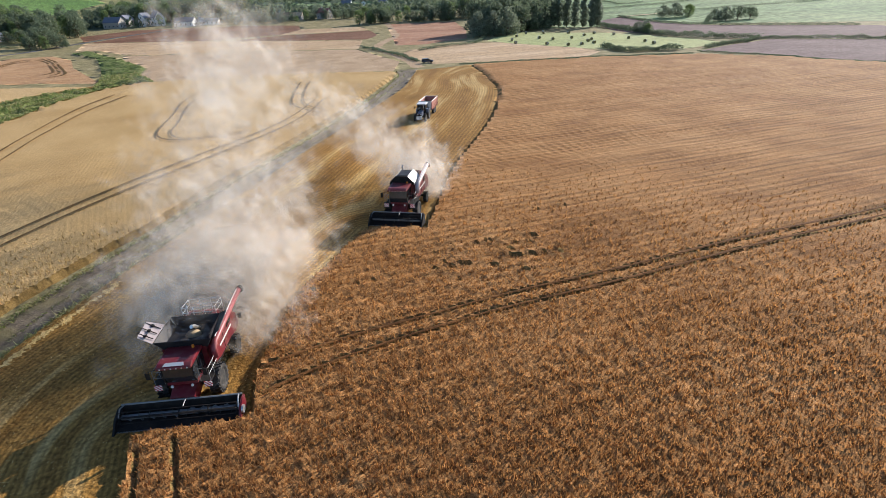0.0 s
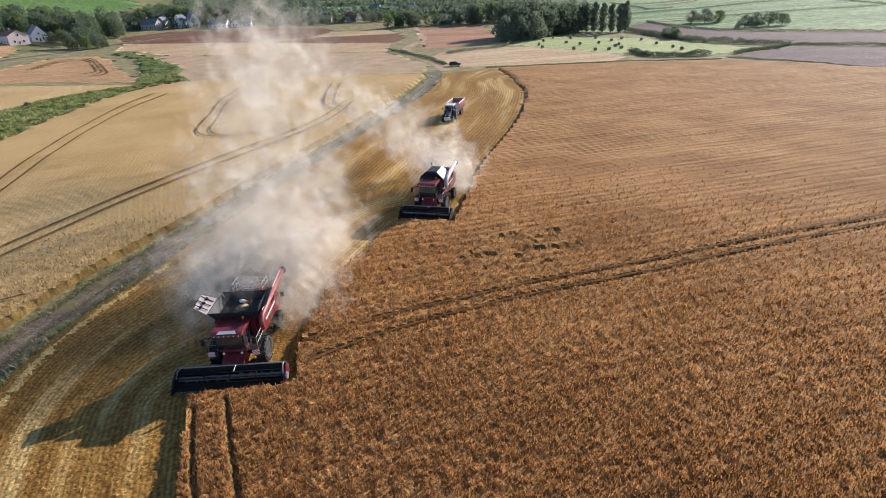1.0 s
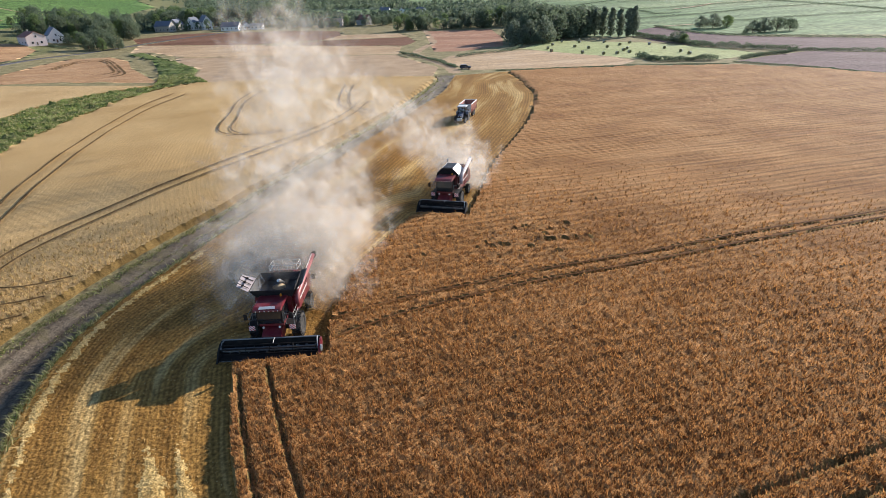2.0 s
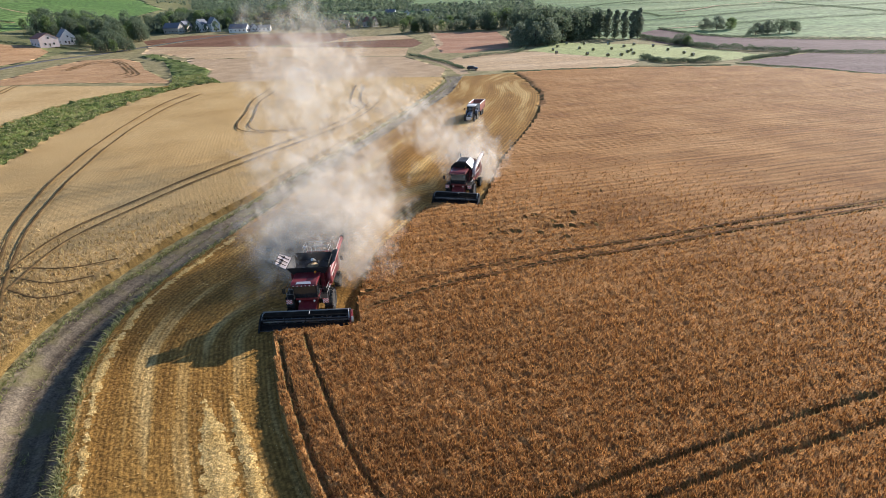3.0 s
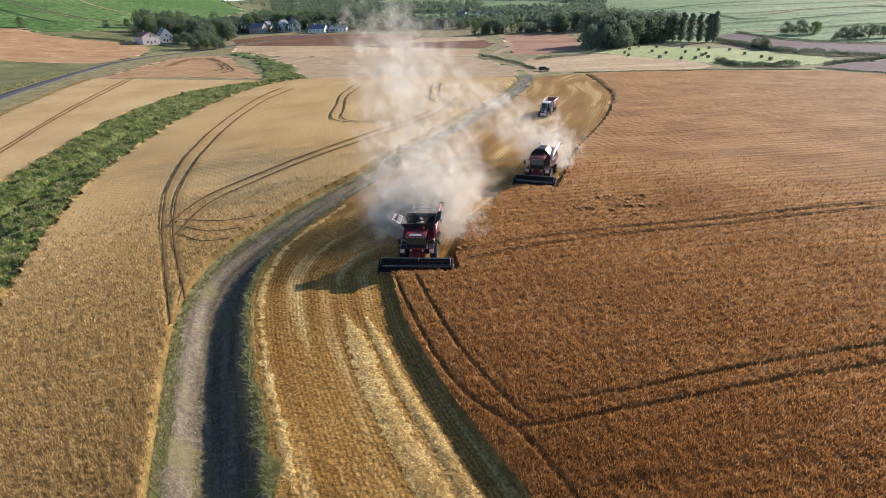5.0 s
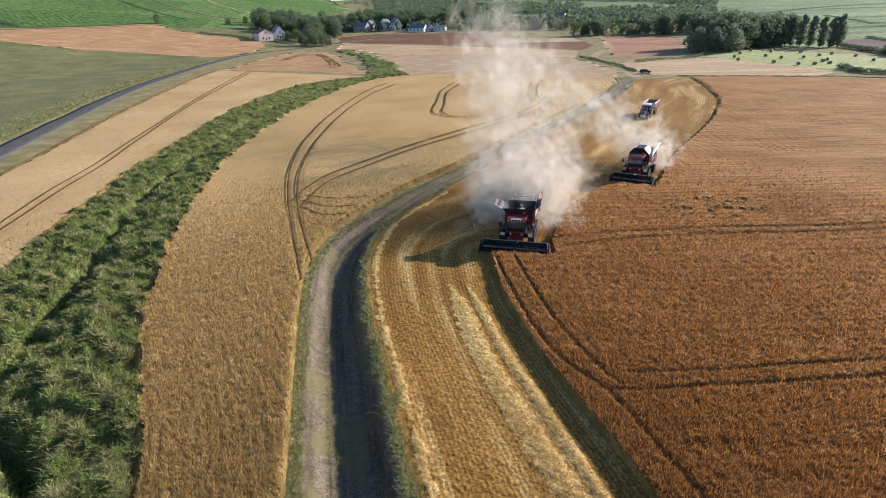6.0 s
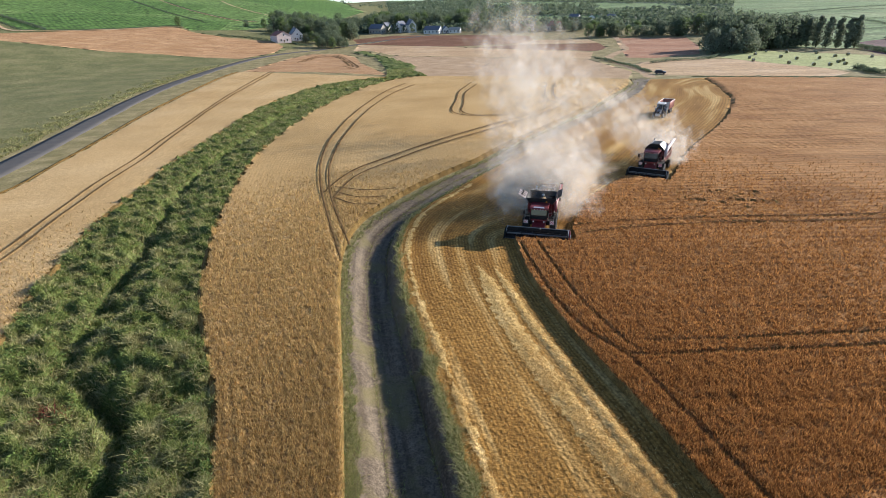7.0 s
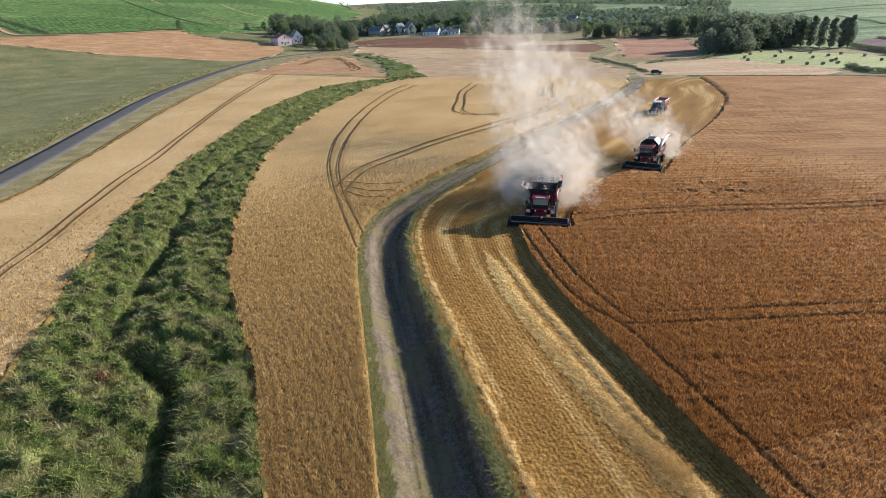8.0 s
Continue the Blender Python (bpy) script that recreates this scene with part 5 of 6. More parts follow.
# the row of poplars beside the meadow
for k, (x, y) in enumerate([(186.3, 283), (184.5, 288.5), (182, 293.5), (180, 299), (176.5, 302), (172, 304), (168, 306.5)]):
    tagged(stand(x, y, 15.5 + rs.uniform(-1, 1.2), rs.uniform(0, 360), POPLAR, 16), group="row of poplars")
tagged(POPLAR, group="row of poplars")
# the grove behind it
for x, y, h in [(121, 272, 12), (127, 269, 13.5), (117, 281, 13), (132, 272, 10), (125, 282, 17), (132, 290, 19), (139, 292, 20), (145, 296, 19), (150, 300, 18), (156, 303, 18), (161, 307, 17.5), (128, 300, 20), (137, 304, 21), (148, 310, 19), (158, 316, 18), (166, 312, 17), (121, 300, 17), (142, 282, 14), (170, 318, 17), (158, 296, 16), (163, 300, 17), (167, 303, 16.5), (172, 309, 18), (178, 310, 17), (152, 294, 16), (136, 283, 16)]:
    tagged(stand(x, y, h, rs.uniform(0, 360), ROUND[3] if y < 275 else ROUND[rs.choice([0, 2])], 12, rs.uniform(0.85, 1.05)), group="grove of trees")
for k in range(46):
    f = rs.rand()
    x, y = 84 + 130 * f + rs.normal(0, 3), 436 - 20 * f + abs(rs.normal(0, 16))
    tagged(stand(x, y, rs.uniform(7, 12) + (5 if 0.5 < f < 0.75 else 0), rs.uniform(0, 360), ROUND[rs.randint(0, 4)], 12, rs.uniform(0.85, 1.2)), group="trees below the hills")
# village trees
for k in range(95):
    az = rs.uniform(-16.2, 2.0)
    r = rs.uniform(492, 720) if az < -11 else rs.uniform(628, 800)
    x, y = -15.7 + r * math.sin(radians(az)), -30.8 + r * math.cos(radians(az))
    tagged(stand(x, y, rs.uniform(11, 19), rs.uniform(0, 360), ROUND[rs.randint(0, 3)], 12, rs.uniform(0.75, 1.05)), group="village trees")
for k in range(105):
    f = rs.rand()
    x = -212 + 200 * f + rs.normal(0, 6)
    y = (498 if x < -125 else 598) + 75 * abs(rs.normal(0, 0.7)) + (25 if x < -190 else 0)
    if abs(x + 172) < 16 and y < 505:
        continue
    tagged(stand(x, y, rs.uniform(9, 18), rs.uniform(0, 360), ROUND[rs.randint(0, 3)], 12, rs.uniform(0.7, 1.0)), group="village trees")
for k in range(46):
    f = rs.rand()
    x = -20 + 150 * f + rs.normal(0, 6)
    y = 520 + 45 * abs(rs.normal(0, 0.8)) - 30 * f
    tagged(stand(x, y, rs.uniform(5, 10), rs.uniform(0, 360), ROUND[rs.randint(0, 4)], 12, rs.uniform(0.9, 1.3)), group="trees below the hills")
for x, y, h, w in [(-126, 426, 13, 1), (-134, 427, 9, 1), (-116, 424, 9, 1), (-122, 430, 13, 1), (-220, 552, 9, 1), (-237, 546, 7, 1), (-284, 503, 9, 1), (-200, 505, 8, 1), (-150, 470, 9, 1), (-142, 455, 10, 1), (-154, 462, 8, 1.2), (253, 305, 7.5, 1.3), (258, 299, 8.5, 1.4), (264, 294, 7.5, 1.3), (272, 301, 6, 1.1), (247, 255, 6.5, 1.4), (254, 254, 7.5, 1.4), (261, 253, 7.5, 1.5), (268, 251, 6.5, 1.4), (177, 222, 4.5, 1.3), (179, 226, 5.5, 1.3), (180, 232, 5, 1.4)]:
    tagged(stand(x, y, h, rs.uniform(0, 360), ROUND[rs.randint(0, 4)], 12, w), group="single trees and bushes")

for t in ROUND[:3]:
    t.scale = (0.72, 0.72, 0.72)


def hedge(label, points, height, width, seed, density=5.0, material=None):
    """A row of dense leafy growth along a line."""
    rs = np.random.RandomState(seed)
    line = curve(points, 3)
    seg = np.linalg.norm(np.diff(line, axis=0), axis=1)
    n = int(seg.sum() * density * 7)
    t = rs.uniform(0, len(line) - 1.001, n)
    i = t.astype(int)
    f = (t - i)[:, None]
    p = line[i] * (1 - f) + line[i + 1] * f + rs.uniform(-0.5, 0.5, (n, 2)) * width
    top = height * (0.75 + 0.3 * lumps(p[:, 0], p[:, 1], 7.0, seed))
    z = rise(p[:, 0], p[:, 1]) + top * rs.uniform(0.0, 1.0, n) ** 0.75
    nrm = rs.normal(size=(n, 3))
    nrm /= np.linalg.norm(nrm, axis=1, keepdims=True)
    v, q = leaf_quads(rs, np.column_stack([p, z]), nrm, np.full(n, 0.16 + 0.11 * height))
    ob = mesh_object("hedge", v, q, material or LEAF_DARK)
    return tagged(ob, label, "hedge", "field hedges")


hedge("dark clipped hedge at the meadow's edge", [(126.8, 184), (124.3, 168), (132, 162), (140.6, 158)], 2.0, 2.2, 71, 22)
hedge("dark hedge above the dull brown field", [(149, 156), (160, 160), (173, 162.5), (186, 165), (203, 146), (226, 112)], 1.5, 1.8, 72, 14)
hedge("low dark hedge below the dull brown field", [(140.5, 150), (148, 124), (154.5, 99), (200, 58)], 0.6, 1.0, 82, 12)
hedge("dark hedge along the meadow's far side", [(190, 280), (183, 246), (177, 222), (174, 198), (185, 167)], 2.6, 2.6, 73, 14)
hedge("dark hedge above the upper brown field", [(243, 337), (236, 310), (227, 270), (230, 233), (258, 182)], 1.5, 1.8, 83, 10)
hedge("low hedge along a far field boundary", [(64, 171.5), (89, 166), (112, 158), (136, 147)], 0.5, 0.9, 74, 14)
hedge("green scrub continuing the ditch", [(-36, 203), (-42, 222), (-47, 248), (-60, 290), (-74, 325), (-90, 372)], 0.6, 6.5, 84, 9, LEAF_OLIVE)
hedge("dark hedge climbing through the vineyard", [(-339, 404), (-387, 442), (-436, 480), (-560, 580), (-760, 740)], 2.4, 3.0, 79, 8)
hedge("dark hedge between vineyard plots", [(-287, 562), (-360, 634), (-486, 783), (-600, 930)], 1.3, 2.0, 80, 8)
hedge("dark hedge at the foot of the vineyard", [(-402, 437), (-354, 398), (-339, 403), (-322, 426), (-306, 456), (-294, 494), (-281, 505)], 1.0, 1.2, 85, 8)
hedge("dark hedge beside a vineyard path", [(-247, 607), (-278, 612), (-357, 688), (-455, 812)], 1.2, 1.5, 86, 8)
hedge("dark bank of scrub beside the far track", [(55.5, 190), (55.5, 212), (52.5, 252), (50, 262)], 1.1, 1.4, 75, 14)
hedge("low scrub between two fields", [(67, 228), (84, 238), (97, 241), (112, 262)], 1.4, 1.6, 76, 8)
hedge("garden hedge beside the white house", [(-164, 449), (-150, 437), (-140, 432)], 1.6, 1.6, 77, 12)
hedge("dark garden hedge by the village houses", [(-228, 458), (-205, 458), (-184, 453)], 1.8, 1.6, 78, 12)
for k, line in enumerate([[(285, 418), (346, 415), (438, 427), (522, 399)], [(370, 585), (345, 500), (327, 452), (352, 453)], [(232, 245), (262, 275), (300, 310)], [(360, 540), (580, 500), (800, 420)], [(440, 700), (700, 650), (960, 560)], [(300, 620), (460, 740), (620, 820)], [(300, 330), (380, 318), (520, 270)], [(420, 300), (470, 400), (520, 520)]]):
    hedge("hedge line across the green hillside", line, 1.6, 2.2, 90 + k, 5)

# the woods on the hills, too many trees to count
rs = np.random.RandomState(31)
n = 15000
a = np.radians(rs.uniform(-25, 30, n))
r = 540 * np.exp(rs.uniform(0, math.log(2600 / 540), n))
x, y = -6 + r * np.sin(a), -10 + r * np.cos(a)
keep = (survey(x, y)[0] == RID["wood"]) & (np.abs(lumps(x, y, 60, 37)) > 0.08)
x, y, r = x[keep], y[keep], r[keep]
z = rise(x, y)
k = 11
px = np.repeat(np.column_stack([x, y, z]), k, 0)
rad = np.repeat(rs.uniform(1.8, 3.4, len(x)) * (1 + r / 2500), k)
off = rs.normal(size=(len(px), 3))
off /= np.linalg.norm(off, axis=1, keepdims=True)
px += off * rad[:, None]
px[:, 2] += rad * 1.0 + 1.0
v, q = leaf_quads(rs, px, off, rad * 0.95)
tagged(mesh_object("woodland", v, q, LEAF_DARK), "dark mixed woodland covering the hills", "woodland", kind="stuff")
# scattered crowns along the skyline
n = 420
a = np.radians(rs.uniform(-24, 45, n))
r = rs.uniform(1500, 2400, n)
x, y = -6 + r * np.sin(a), -10 + r * np.cos(a)
px = np.repeat(np.column_stack([x, y, rise(x, y)]), 9, 0)
off = rs.normal(size=(len(px), 3))
off /= np.linalg.norm(off, axis=1, keepdims=True)
rad = np.repeat(rs.uniform(3, 5.5, n), 9)
px += off * rad[:, None]
px[:, 2] += rad
v, q = leaf_quads(rs, px, off, rad)
tagged(mesh_object("skyline_trees", v, q, LEAF_DARK), "scattered dark trees along the skyline", "woodland", kind="stuff")

# ---- hay bales ----
HAY = field_material("weathered_hay", (0.16, 0.13, 0.06), (0.22, 0.18, 0.085), (0.3, 0.25, 0.13), 0.8, 0.2, 0.08, None, 0.05)


def bale():
    b = new("hay_bale")
    tagged(b, "round olive-brown hay bale on the mown meadow", "hay bale", "hay bales in the meadow")
    bm = bmesh.new()
    lathe(bm, [(-0.56, 0.03), (-0.56, 0.58), (-0.5, 0.63), (0.5, 0.63), (0.56, 0.58), (0.56, 0.03)], 18)
    part("roll", bm, HAY, b, m=pose(0, 0, 0.6))
    bm = bmesh.new()
    for x in (-0.4, -0.13, 0.13, 0.4):
        lathe(bm, [(x - 0.03, 0.5), (x - 0.03, 0.645), (x + 0.03, 0.645), (x + 0.03, 0.5)], 18)
    part("twine", bm, PALE, b, m=pose(0, 0, 0.6))
    return b


first = bale()
first.matrix_world = pose(126.3, 256, 0, 0, 0, 20)
rs = np.random.RandomState(8)
for x, y in [(115, 238), (110, 224), (139, 271), (129, 238), (144, 261), (117, 209), (121, 199), (139, 226), (126, 197), (150, 233), (136, 208), (133, 199), (162, 227), (150, 272), (153, 252), (130, 227), (141, 213), (160, 240), (154, 205), (150, 189), (147, 180)]:
    copy_thing(first, pose(x, y, 0.0, 0, 0, rs.uniform(0, 180)))

# ---- the village ----
WHITE_WALL = plain_material("white_render", (0.72, 0.69, 0.65), 0.9, 0, 0.25, 1.2)
PINK_WALL = plain_material("pale_pink_render", (0.66, 0.52, 0.48), 0.9, 0, 0.25, 1.2)
STONE_WALL = plain_material("stone_wall", (0.38, 0.34, 0.29), 0.95, 0, 0.3, 0.8)
RED_TILE = plain_material("red_roof_tile", (0.25, 0.1, 0.075), 0.85, 0, 0.4, 0.6, 0.03)
SLATE = plain_material("grey_slate", (0.13, 0.14, 0.17), 0.6, 0, 0.3, 0.6, 0.02)
FRAME = plain_material("window_frame_paint", (0.6, 0.6, 0.58), 0.5, 0, 0.2)
DOOR = plain_material("door_paint", (0.16, 0.1, 0.07), 0.6, 0, 0.3)
PANE = glass_material("window_pane", (0.03, 0.035, 0.04))


def house(label, x, y, yaw, w, d, h, rise_h, wall, roof, windows=3):
    """Gabled house: ridge along its local y."""
    t = new("house")
    tagged(t, label, "house", "village houses")
    bm = bmesh.new()
    a = [(-w / 2, -0.6), (w / 2, -0.6), (w / 2, h), (0, h + rise_h), (-w / 2, h)]
    f0 = [bm.verts.new((px, -d / 2, pz)) for px, pz in a]
    f1 = [bm.verts.new((px, d / 2, pz)) for px, pz in a]
    bm.faces.new(f0), bm.faces.new(f1[::-1])
    for k in range(5):
        bm.faces.new((f0[k], f1[k], f1[(k + 1) % 5], f0[(k + 1) % 5]))
    part("wall", bm, wall, t)
    top = new("roof")
    top.parent = t
    for s in (-1, 1):
        bm = bmesh.new()
        o = 0.35
        k = rise_h / (w / 2)
        sheet(bm, [(0, -d / 2 - o, h + rise_h + 0.02), (s * (w / 2 + o), -d / 2 - o, h - o * k + 0.02), (s * (w / 2 + o), d / 2 + o, h - o * k + 0.02), (0, d / 2 + o, h + rise_h + 0.02)], s * -0.18)
        part("roof_slope", bm, roof, top)
    bm = bmesh.new()
    box(bm, (-0.35, d * 0.2, h + rise_h - 0.6), (0.35, d * 0.2 + 0.6, h + rise_h + 1.1), 0.03)
    part("chimney", bm, STONE_WALL, top)

    def opening(name, m, ow, oh, material):
        o = new(name)
        o.parent = t
        o.matrix_local = m
        bm = bmesh.new()
        box(bm, (-ow / 2 - 0.1, -0.06, -0.1), (ow / 2 + 0.1, 0.02, 0.0), 0)
        box(bm, (-ow / 2 - 0.1, -0.06, oh), (ow / 2 + 0.1, 0.02, oh + 0.1), 0)
        for s in (-1, 1):
            box(bm, (s * (ow / 2 + 0.05) - 0.05, -0.06, 0), (s * (ow / 2 + 0.05) + 0.05, 0.02, oh), 0)
        part("frame", bm, FRAME, o)
        bm = bmesh.new()
        box(bm, (-ow / 2, -0.02, 0), (ow / 2, 0.01, oh), 0)
        part("pane" if name == "window" else "leaf", bm, material, o)

    for k in range(windows):
        yy = -d / 2 + (k + 0.5) * d / windows
        opening("window", pose(w / 2 + 0.03, yy, 1.1, 0, 0, 90), 1.1, 1.3, PANE)
        opening("window", pose(-w / 2 - 0.03, yy, 1.1, 0, 0, -90), 1.1, 1.3, PANE)
    for xx in (-w * 0.22, w * 0.22):
        opening("window", pose(xx, -d / 2 - 0.03, 1.1), 1.1, 1.3, PANE)
    if h > 4.4:
        opening("window", pose(0, -d / 2 - 0.03, h - 0.6), 1.0, 1.2, PANE)
    opening("door", pose(0, -d / 2 - 0.03, 0.0), 0.95, 2.05, DOOR)
    t.matrix_world = pose(x, y, land_at(x, y), 0, 0, yaw)
    return t


house("pale pink house with a red tiled roof", -171, 449, 38, 12, 16, 5.6, 3.2, PINK_WALL, RED_TILE)
house("white house with a steep grey slate roof", -165, 472, 30, 9.5, 13, 5.2, 5.2, WHITE_WALL, SLATE)
house("stone house with a grey slate roof", -108, 574, 60, 9, 16, 5, 4.2, STONE_WALL, SLATE, 4)
house("stone house with a grey slate roof", -100, 588, -20, 9, 12, 5.4, 4.5, STONE_WALL, SLATE)
house("tall white house with a dark slate roof", -84, 580, -35, 8, 9, 7.0, 4.2, WHITE_WALL, SLATE)
house("tall white house with a dark slate roof", -73, 576, 25, 8, 12, 7.4, 5.0, WHITE_WALL, SLATE)
house("low white house with a grey roof", -48, 548, 65, 9, 17, 3.6, 3.6, WHITE_WALL, SLATE, 4)
house("low white house with a grey roof", -36, 552, 15, 7, 9, 3.4, 3.0, WHITE_WALL, SLATE)
house("low white barn beside the ploughed field", -26, 545, 80, 7, 11, 3.2, 2.2, WHITE_WALL, STONE_WALL)
house("stone house among the village trees", -168, 590, 70, 9, 13, 5, 4, STONE_WALL, SLATE)
house("low farm building with a pale roof", 40, 540, 75, 10, 22, 3.5, 3, STONE_WALL, TAN_FIELD, 5)
house("stone farmhouse beyond the far fields", 70, 530, 40, 9, 12, 5, 3.6, STONE_WALL, RED_TILE)
house("white cottage on the wooded slope", 150, 640, 30, 9, 12, 5, 3.6, WHITE_WALL, SLATE)
house("white cottage on the wooded slope", 132, 660, -10, 9, 10, 5, 3.6, WHITE_WALL, RED_TILE)
house("white cottage on the wooded slope", 118, 690, 60, 8, 12, 5, 3.6, WHITE_WALL, SLATE)

# ---- blades, straw and dust ----
EARS_RIPE = leaf_material("ripe_ears", (0.13, 0.05, 0.014), (0.54, 0.265, 0.088), 0.5)
EARS_PALE = leaf_material("pale_ears", (0.22, 0.135, 0.045), (0.8, 0.56, 0.24), 0.5)
STRAW = leaf_material("straw", (0.44, 0.275, 0.085), (0.78, 0.55, 0.235), 0.4)
GRASS = leaf_material("green_grass", (0.085, 0.12, 0.028), (0.37, 0.405, 0.125), 0.5)
GRASS_DRY = leaf_material("seeding_grass", (0.2, 0.2, 0.07), (0.5, 0.44, 0.21), 0.45)
BROADLEAF = leaf_material("broad_leaves", (0.05, 0.1, 0.02), (0.22, 0.31, 0.075), 0.4)
WEED = leaf_material("red_weed", (0.12, 0.03, 0.02), (0.25, 0.07, 0.04), 0.2)


FACE_R = np.hypot(mx - CX, my - CY)
FACE_STEEP = gz[quads].max(1) - gz[quads].min(1) > 0.38
FACE_AZ = np.degrees(np.arctan2(mx - CX, my - CY))


def scatter(count, seed, mask):
    """Places spread over cells of the land, finer near by and coarser far off."""
    rs = np.random.RandomState(seed)
    pool = np.flatnonzero(mask)
    pick = quads[pool[rs.randint(0, len(pool), count)]]
    s, t = rs.rand(count), rs.rand(count)
    w = np.stack([(1 - s) * (1 - t), s * (1 - t), s * t, (1 - s) * t], 1)
    take = lambda g: (g[pick] * w).sum(1)
    x, y = take(gx), take(gy)
    return rs, x, y, take(gz), np.sqrt((x + 9) ** 2 + (y + 16) ** 2 + 441), take


def blades(rs, x, y, z, dist, height, width, lean, sink=0.12, bend=0.0):
    """Narrow blades; with a bend they get a second, drooping length."""
    n = len(x)
    a = rs.uniform(0, 6.283, n)
    h = height * rs.uniform(0.6, 1.3, n)
    w = width * rs.uniform(0.6, 1.4, n)
    lx, ly = lean * h * rs.normal(0, 1, n), lean * h * rs.normal(0, 1, n)
    dx, dy = np.cos(a) * w, np.sin(a) * w
    base = np.column_stack([x, y, z - sink])
    if bend <= 0:
        tip = base + np.column_stack([lx, ly, h + sink])
        p = np.stack([base - np.column_stack([dx, dy, 0 * x]), base + np.column_stack([dx, dy, 0 * x]), tip], 1)
        return p.reshape(-1, 3), np.arange(3 * n).reshape(-1, 3)
    mid = base + np.column_stack([lx, ly, 0.7 * (h + sink)])
    tip = mid + np.column_stack([lx * bend * 2 + rs.normal(0, 0.3, n) * h, ly * bend * 2 + rs.normal(0, 0.3, n) * h, 0.3 * h])
    o = np.column_stack([dx, dy, 0 * x])
    p = np.stack([base - o, base + o, mid + o * 0.7, mid - o * 0.7, tip], 1).reshape(-1, 3)
    k = 5 * np.arange(n)[:, None]
    f = np.vstack([k + [0, 1, 2], k + [0, 2, 3], k + [3, 2, 4]])
    return p, f


# wheat ears standing out of the canopy, in bunches, none in the wheel tracks
for key, mat, count, seed, label, trams in (("wheat_right", EARS_RIPE, 470000, 101, "ripe brown wheat ears", TRAMS), ("wheat_left", EARS_PALE, 250000, 102, "pale golden wheat ears", TRAMS_LEFT), ("wheat_road", EARS_PALE, 60000, 103, "pale golden wheat ears", TRAMS_ROAD)):
    rs, x, y, z, dist, take = scatter(count, seed, (face_reg == RID[key]) & (FACE_R < (125 if key == "wheat_right" else 85)) & ~FACE_STEEP & (FACE_AZ > -104) & (FACE_AZ < 112) & (FACE_R > 4))
    k = rs.rand(len(x)) > (smooth(45, 95, dist) if key == "wheat_right" else smooth(45, 85, dist))
    k &= lumps(x, y, 0.55, 111) + 0.6 * lumps(x, y, 1.7, 112) + 0.5 * rs.normal(size=len(x)) > -0.35
    for pts, half in trams:
        k &= line_distance(x, y, curve(pts, 3), 3)[0] > (half + 0.0012 * dist) * rs.uniform(0.6, 1.2, len(x))
    x, y, z, dist = x[k], y[k], z[k], dist[k]
    p, f = blades(rs, x, y, z, dist, 0.2 + 0.0006 * dist, 0.0011 * dist, 0.45)
    tagged(mesh_object("wheat_ears", p, f, mat), label, "wheat", kind="stuff")

# stubble stalks and loose straw
rs, x, y, z, dist, take = scatter(150000, 104, np.isin(face_reg, [RID["stubble"], RID["straw"]]) & (FACE_R < 150))
near_swath = np.full(len(x), 9.0)
for line, half in SWATHS:
    near_swath = np.minimum(near_swath, line_distance(x, y, line, 3)[0] * 0.45 / half + 0.7 * smooth(15, 24, y))
near_swath = np.minimum(near_swath, np.where(y < 48, np.abs(take(gtr) - 1.1), 9.0) + 0.22 + 0.22 * lumps(x, y, 2.2, 45))
swath = np.exp(-(near_swath / 0.5) ** 2)
k = rs.rand(len(x)) < 0.07 + 0.9 * swath
x, y, z, dist, sw = x[k], y[k], z[k], dist[k], swath[k]
p, f = blades(rs, x, y, z, dist, 0.05 + 0.0006 * dist + 0.03 * sw, 0.0009 * dist, 1.8, 0.03)
tagged(mesh_object("loose_straw", p, f, STRAW), "pale straw lying on cut stubble", "straw", kind="stuff")

# the ditch: rank grass, seed heads and weeds
rs, x, y, z, dist, take = scatter(180000, 105, (face_reg == RID["ditch"]) & (FACE_R < 240))
dry = lumps(x, y, 4.0, 71) + 0.4 * rs.normal(size=len(x)) > 0.2
weed = (~dry) & (np.hypot(x + 41, y + 1.5) < 1.1) & (rs.rand(len(x)) < 0.35)
for m, mat, label, hh in ((~dry & ~weed, GRASS, "rank green grass filling the ditch", 0.34), (dry, GRASS_DRY, "pale seeding grass in the ditch", 0.5), (weed, WEED, "reddish dock weeds in the ditch", 0.6)):
    if m.sum() == 0:
        continue
    p, f = blades(rs, x[m], y[m], z[m], dist[m], 0.66 * hh + 0.0004 * dist[m], 0.0007 * dist[m], 0.5, 0.1, 0.6)
    tagged(mesh_object("ditch_grass", p, f, mat), label, "grass", kind="stuff")

# broad-leaved weeds in clumps
rs, x, y, z, dist, take = scatter(60000, 108, (face_reg == RID["ditch"]) & (FACE_R < 120))
k = (lumps(x, y, 3.0, 73) + 0.3 * lumps(x, y, 1.0, 74) > 0.45) & (take(gcd) > 0.6)
x, y, z, dist = x[k], y[k], z[k], dist[k]
nrm = rs.normal(size=(len(x), 3)) * 0.6 + np.array([0.2, 0.1, 1.0])
nrm /= np.linalg.norm(nrm, axis=1, keepdims=True)
p, f = leaf_quads(rs, np.column_stack([x, y, z + rs.uniform(0.02, 0.4, len(x))]), nrm, 0.09 + 0.0014 * dist)
tagged(mesh_object("ditch_weeds", p, f, BROADLEAF), "leafy green weeds crowding the ditch", "weeds", kind="stuff")

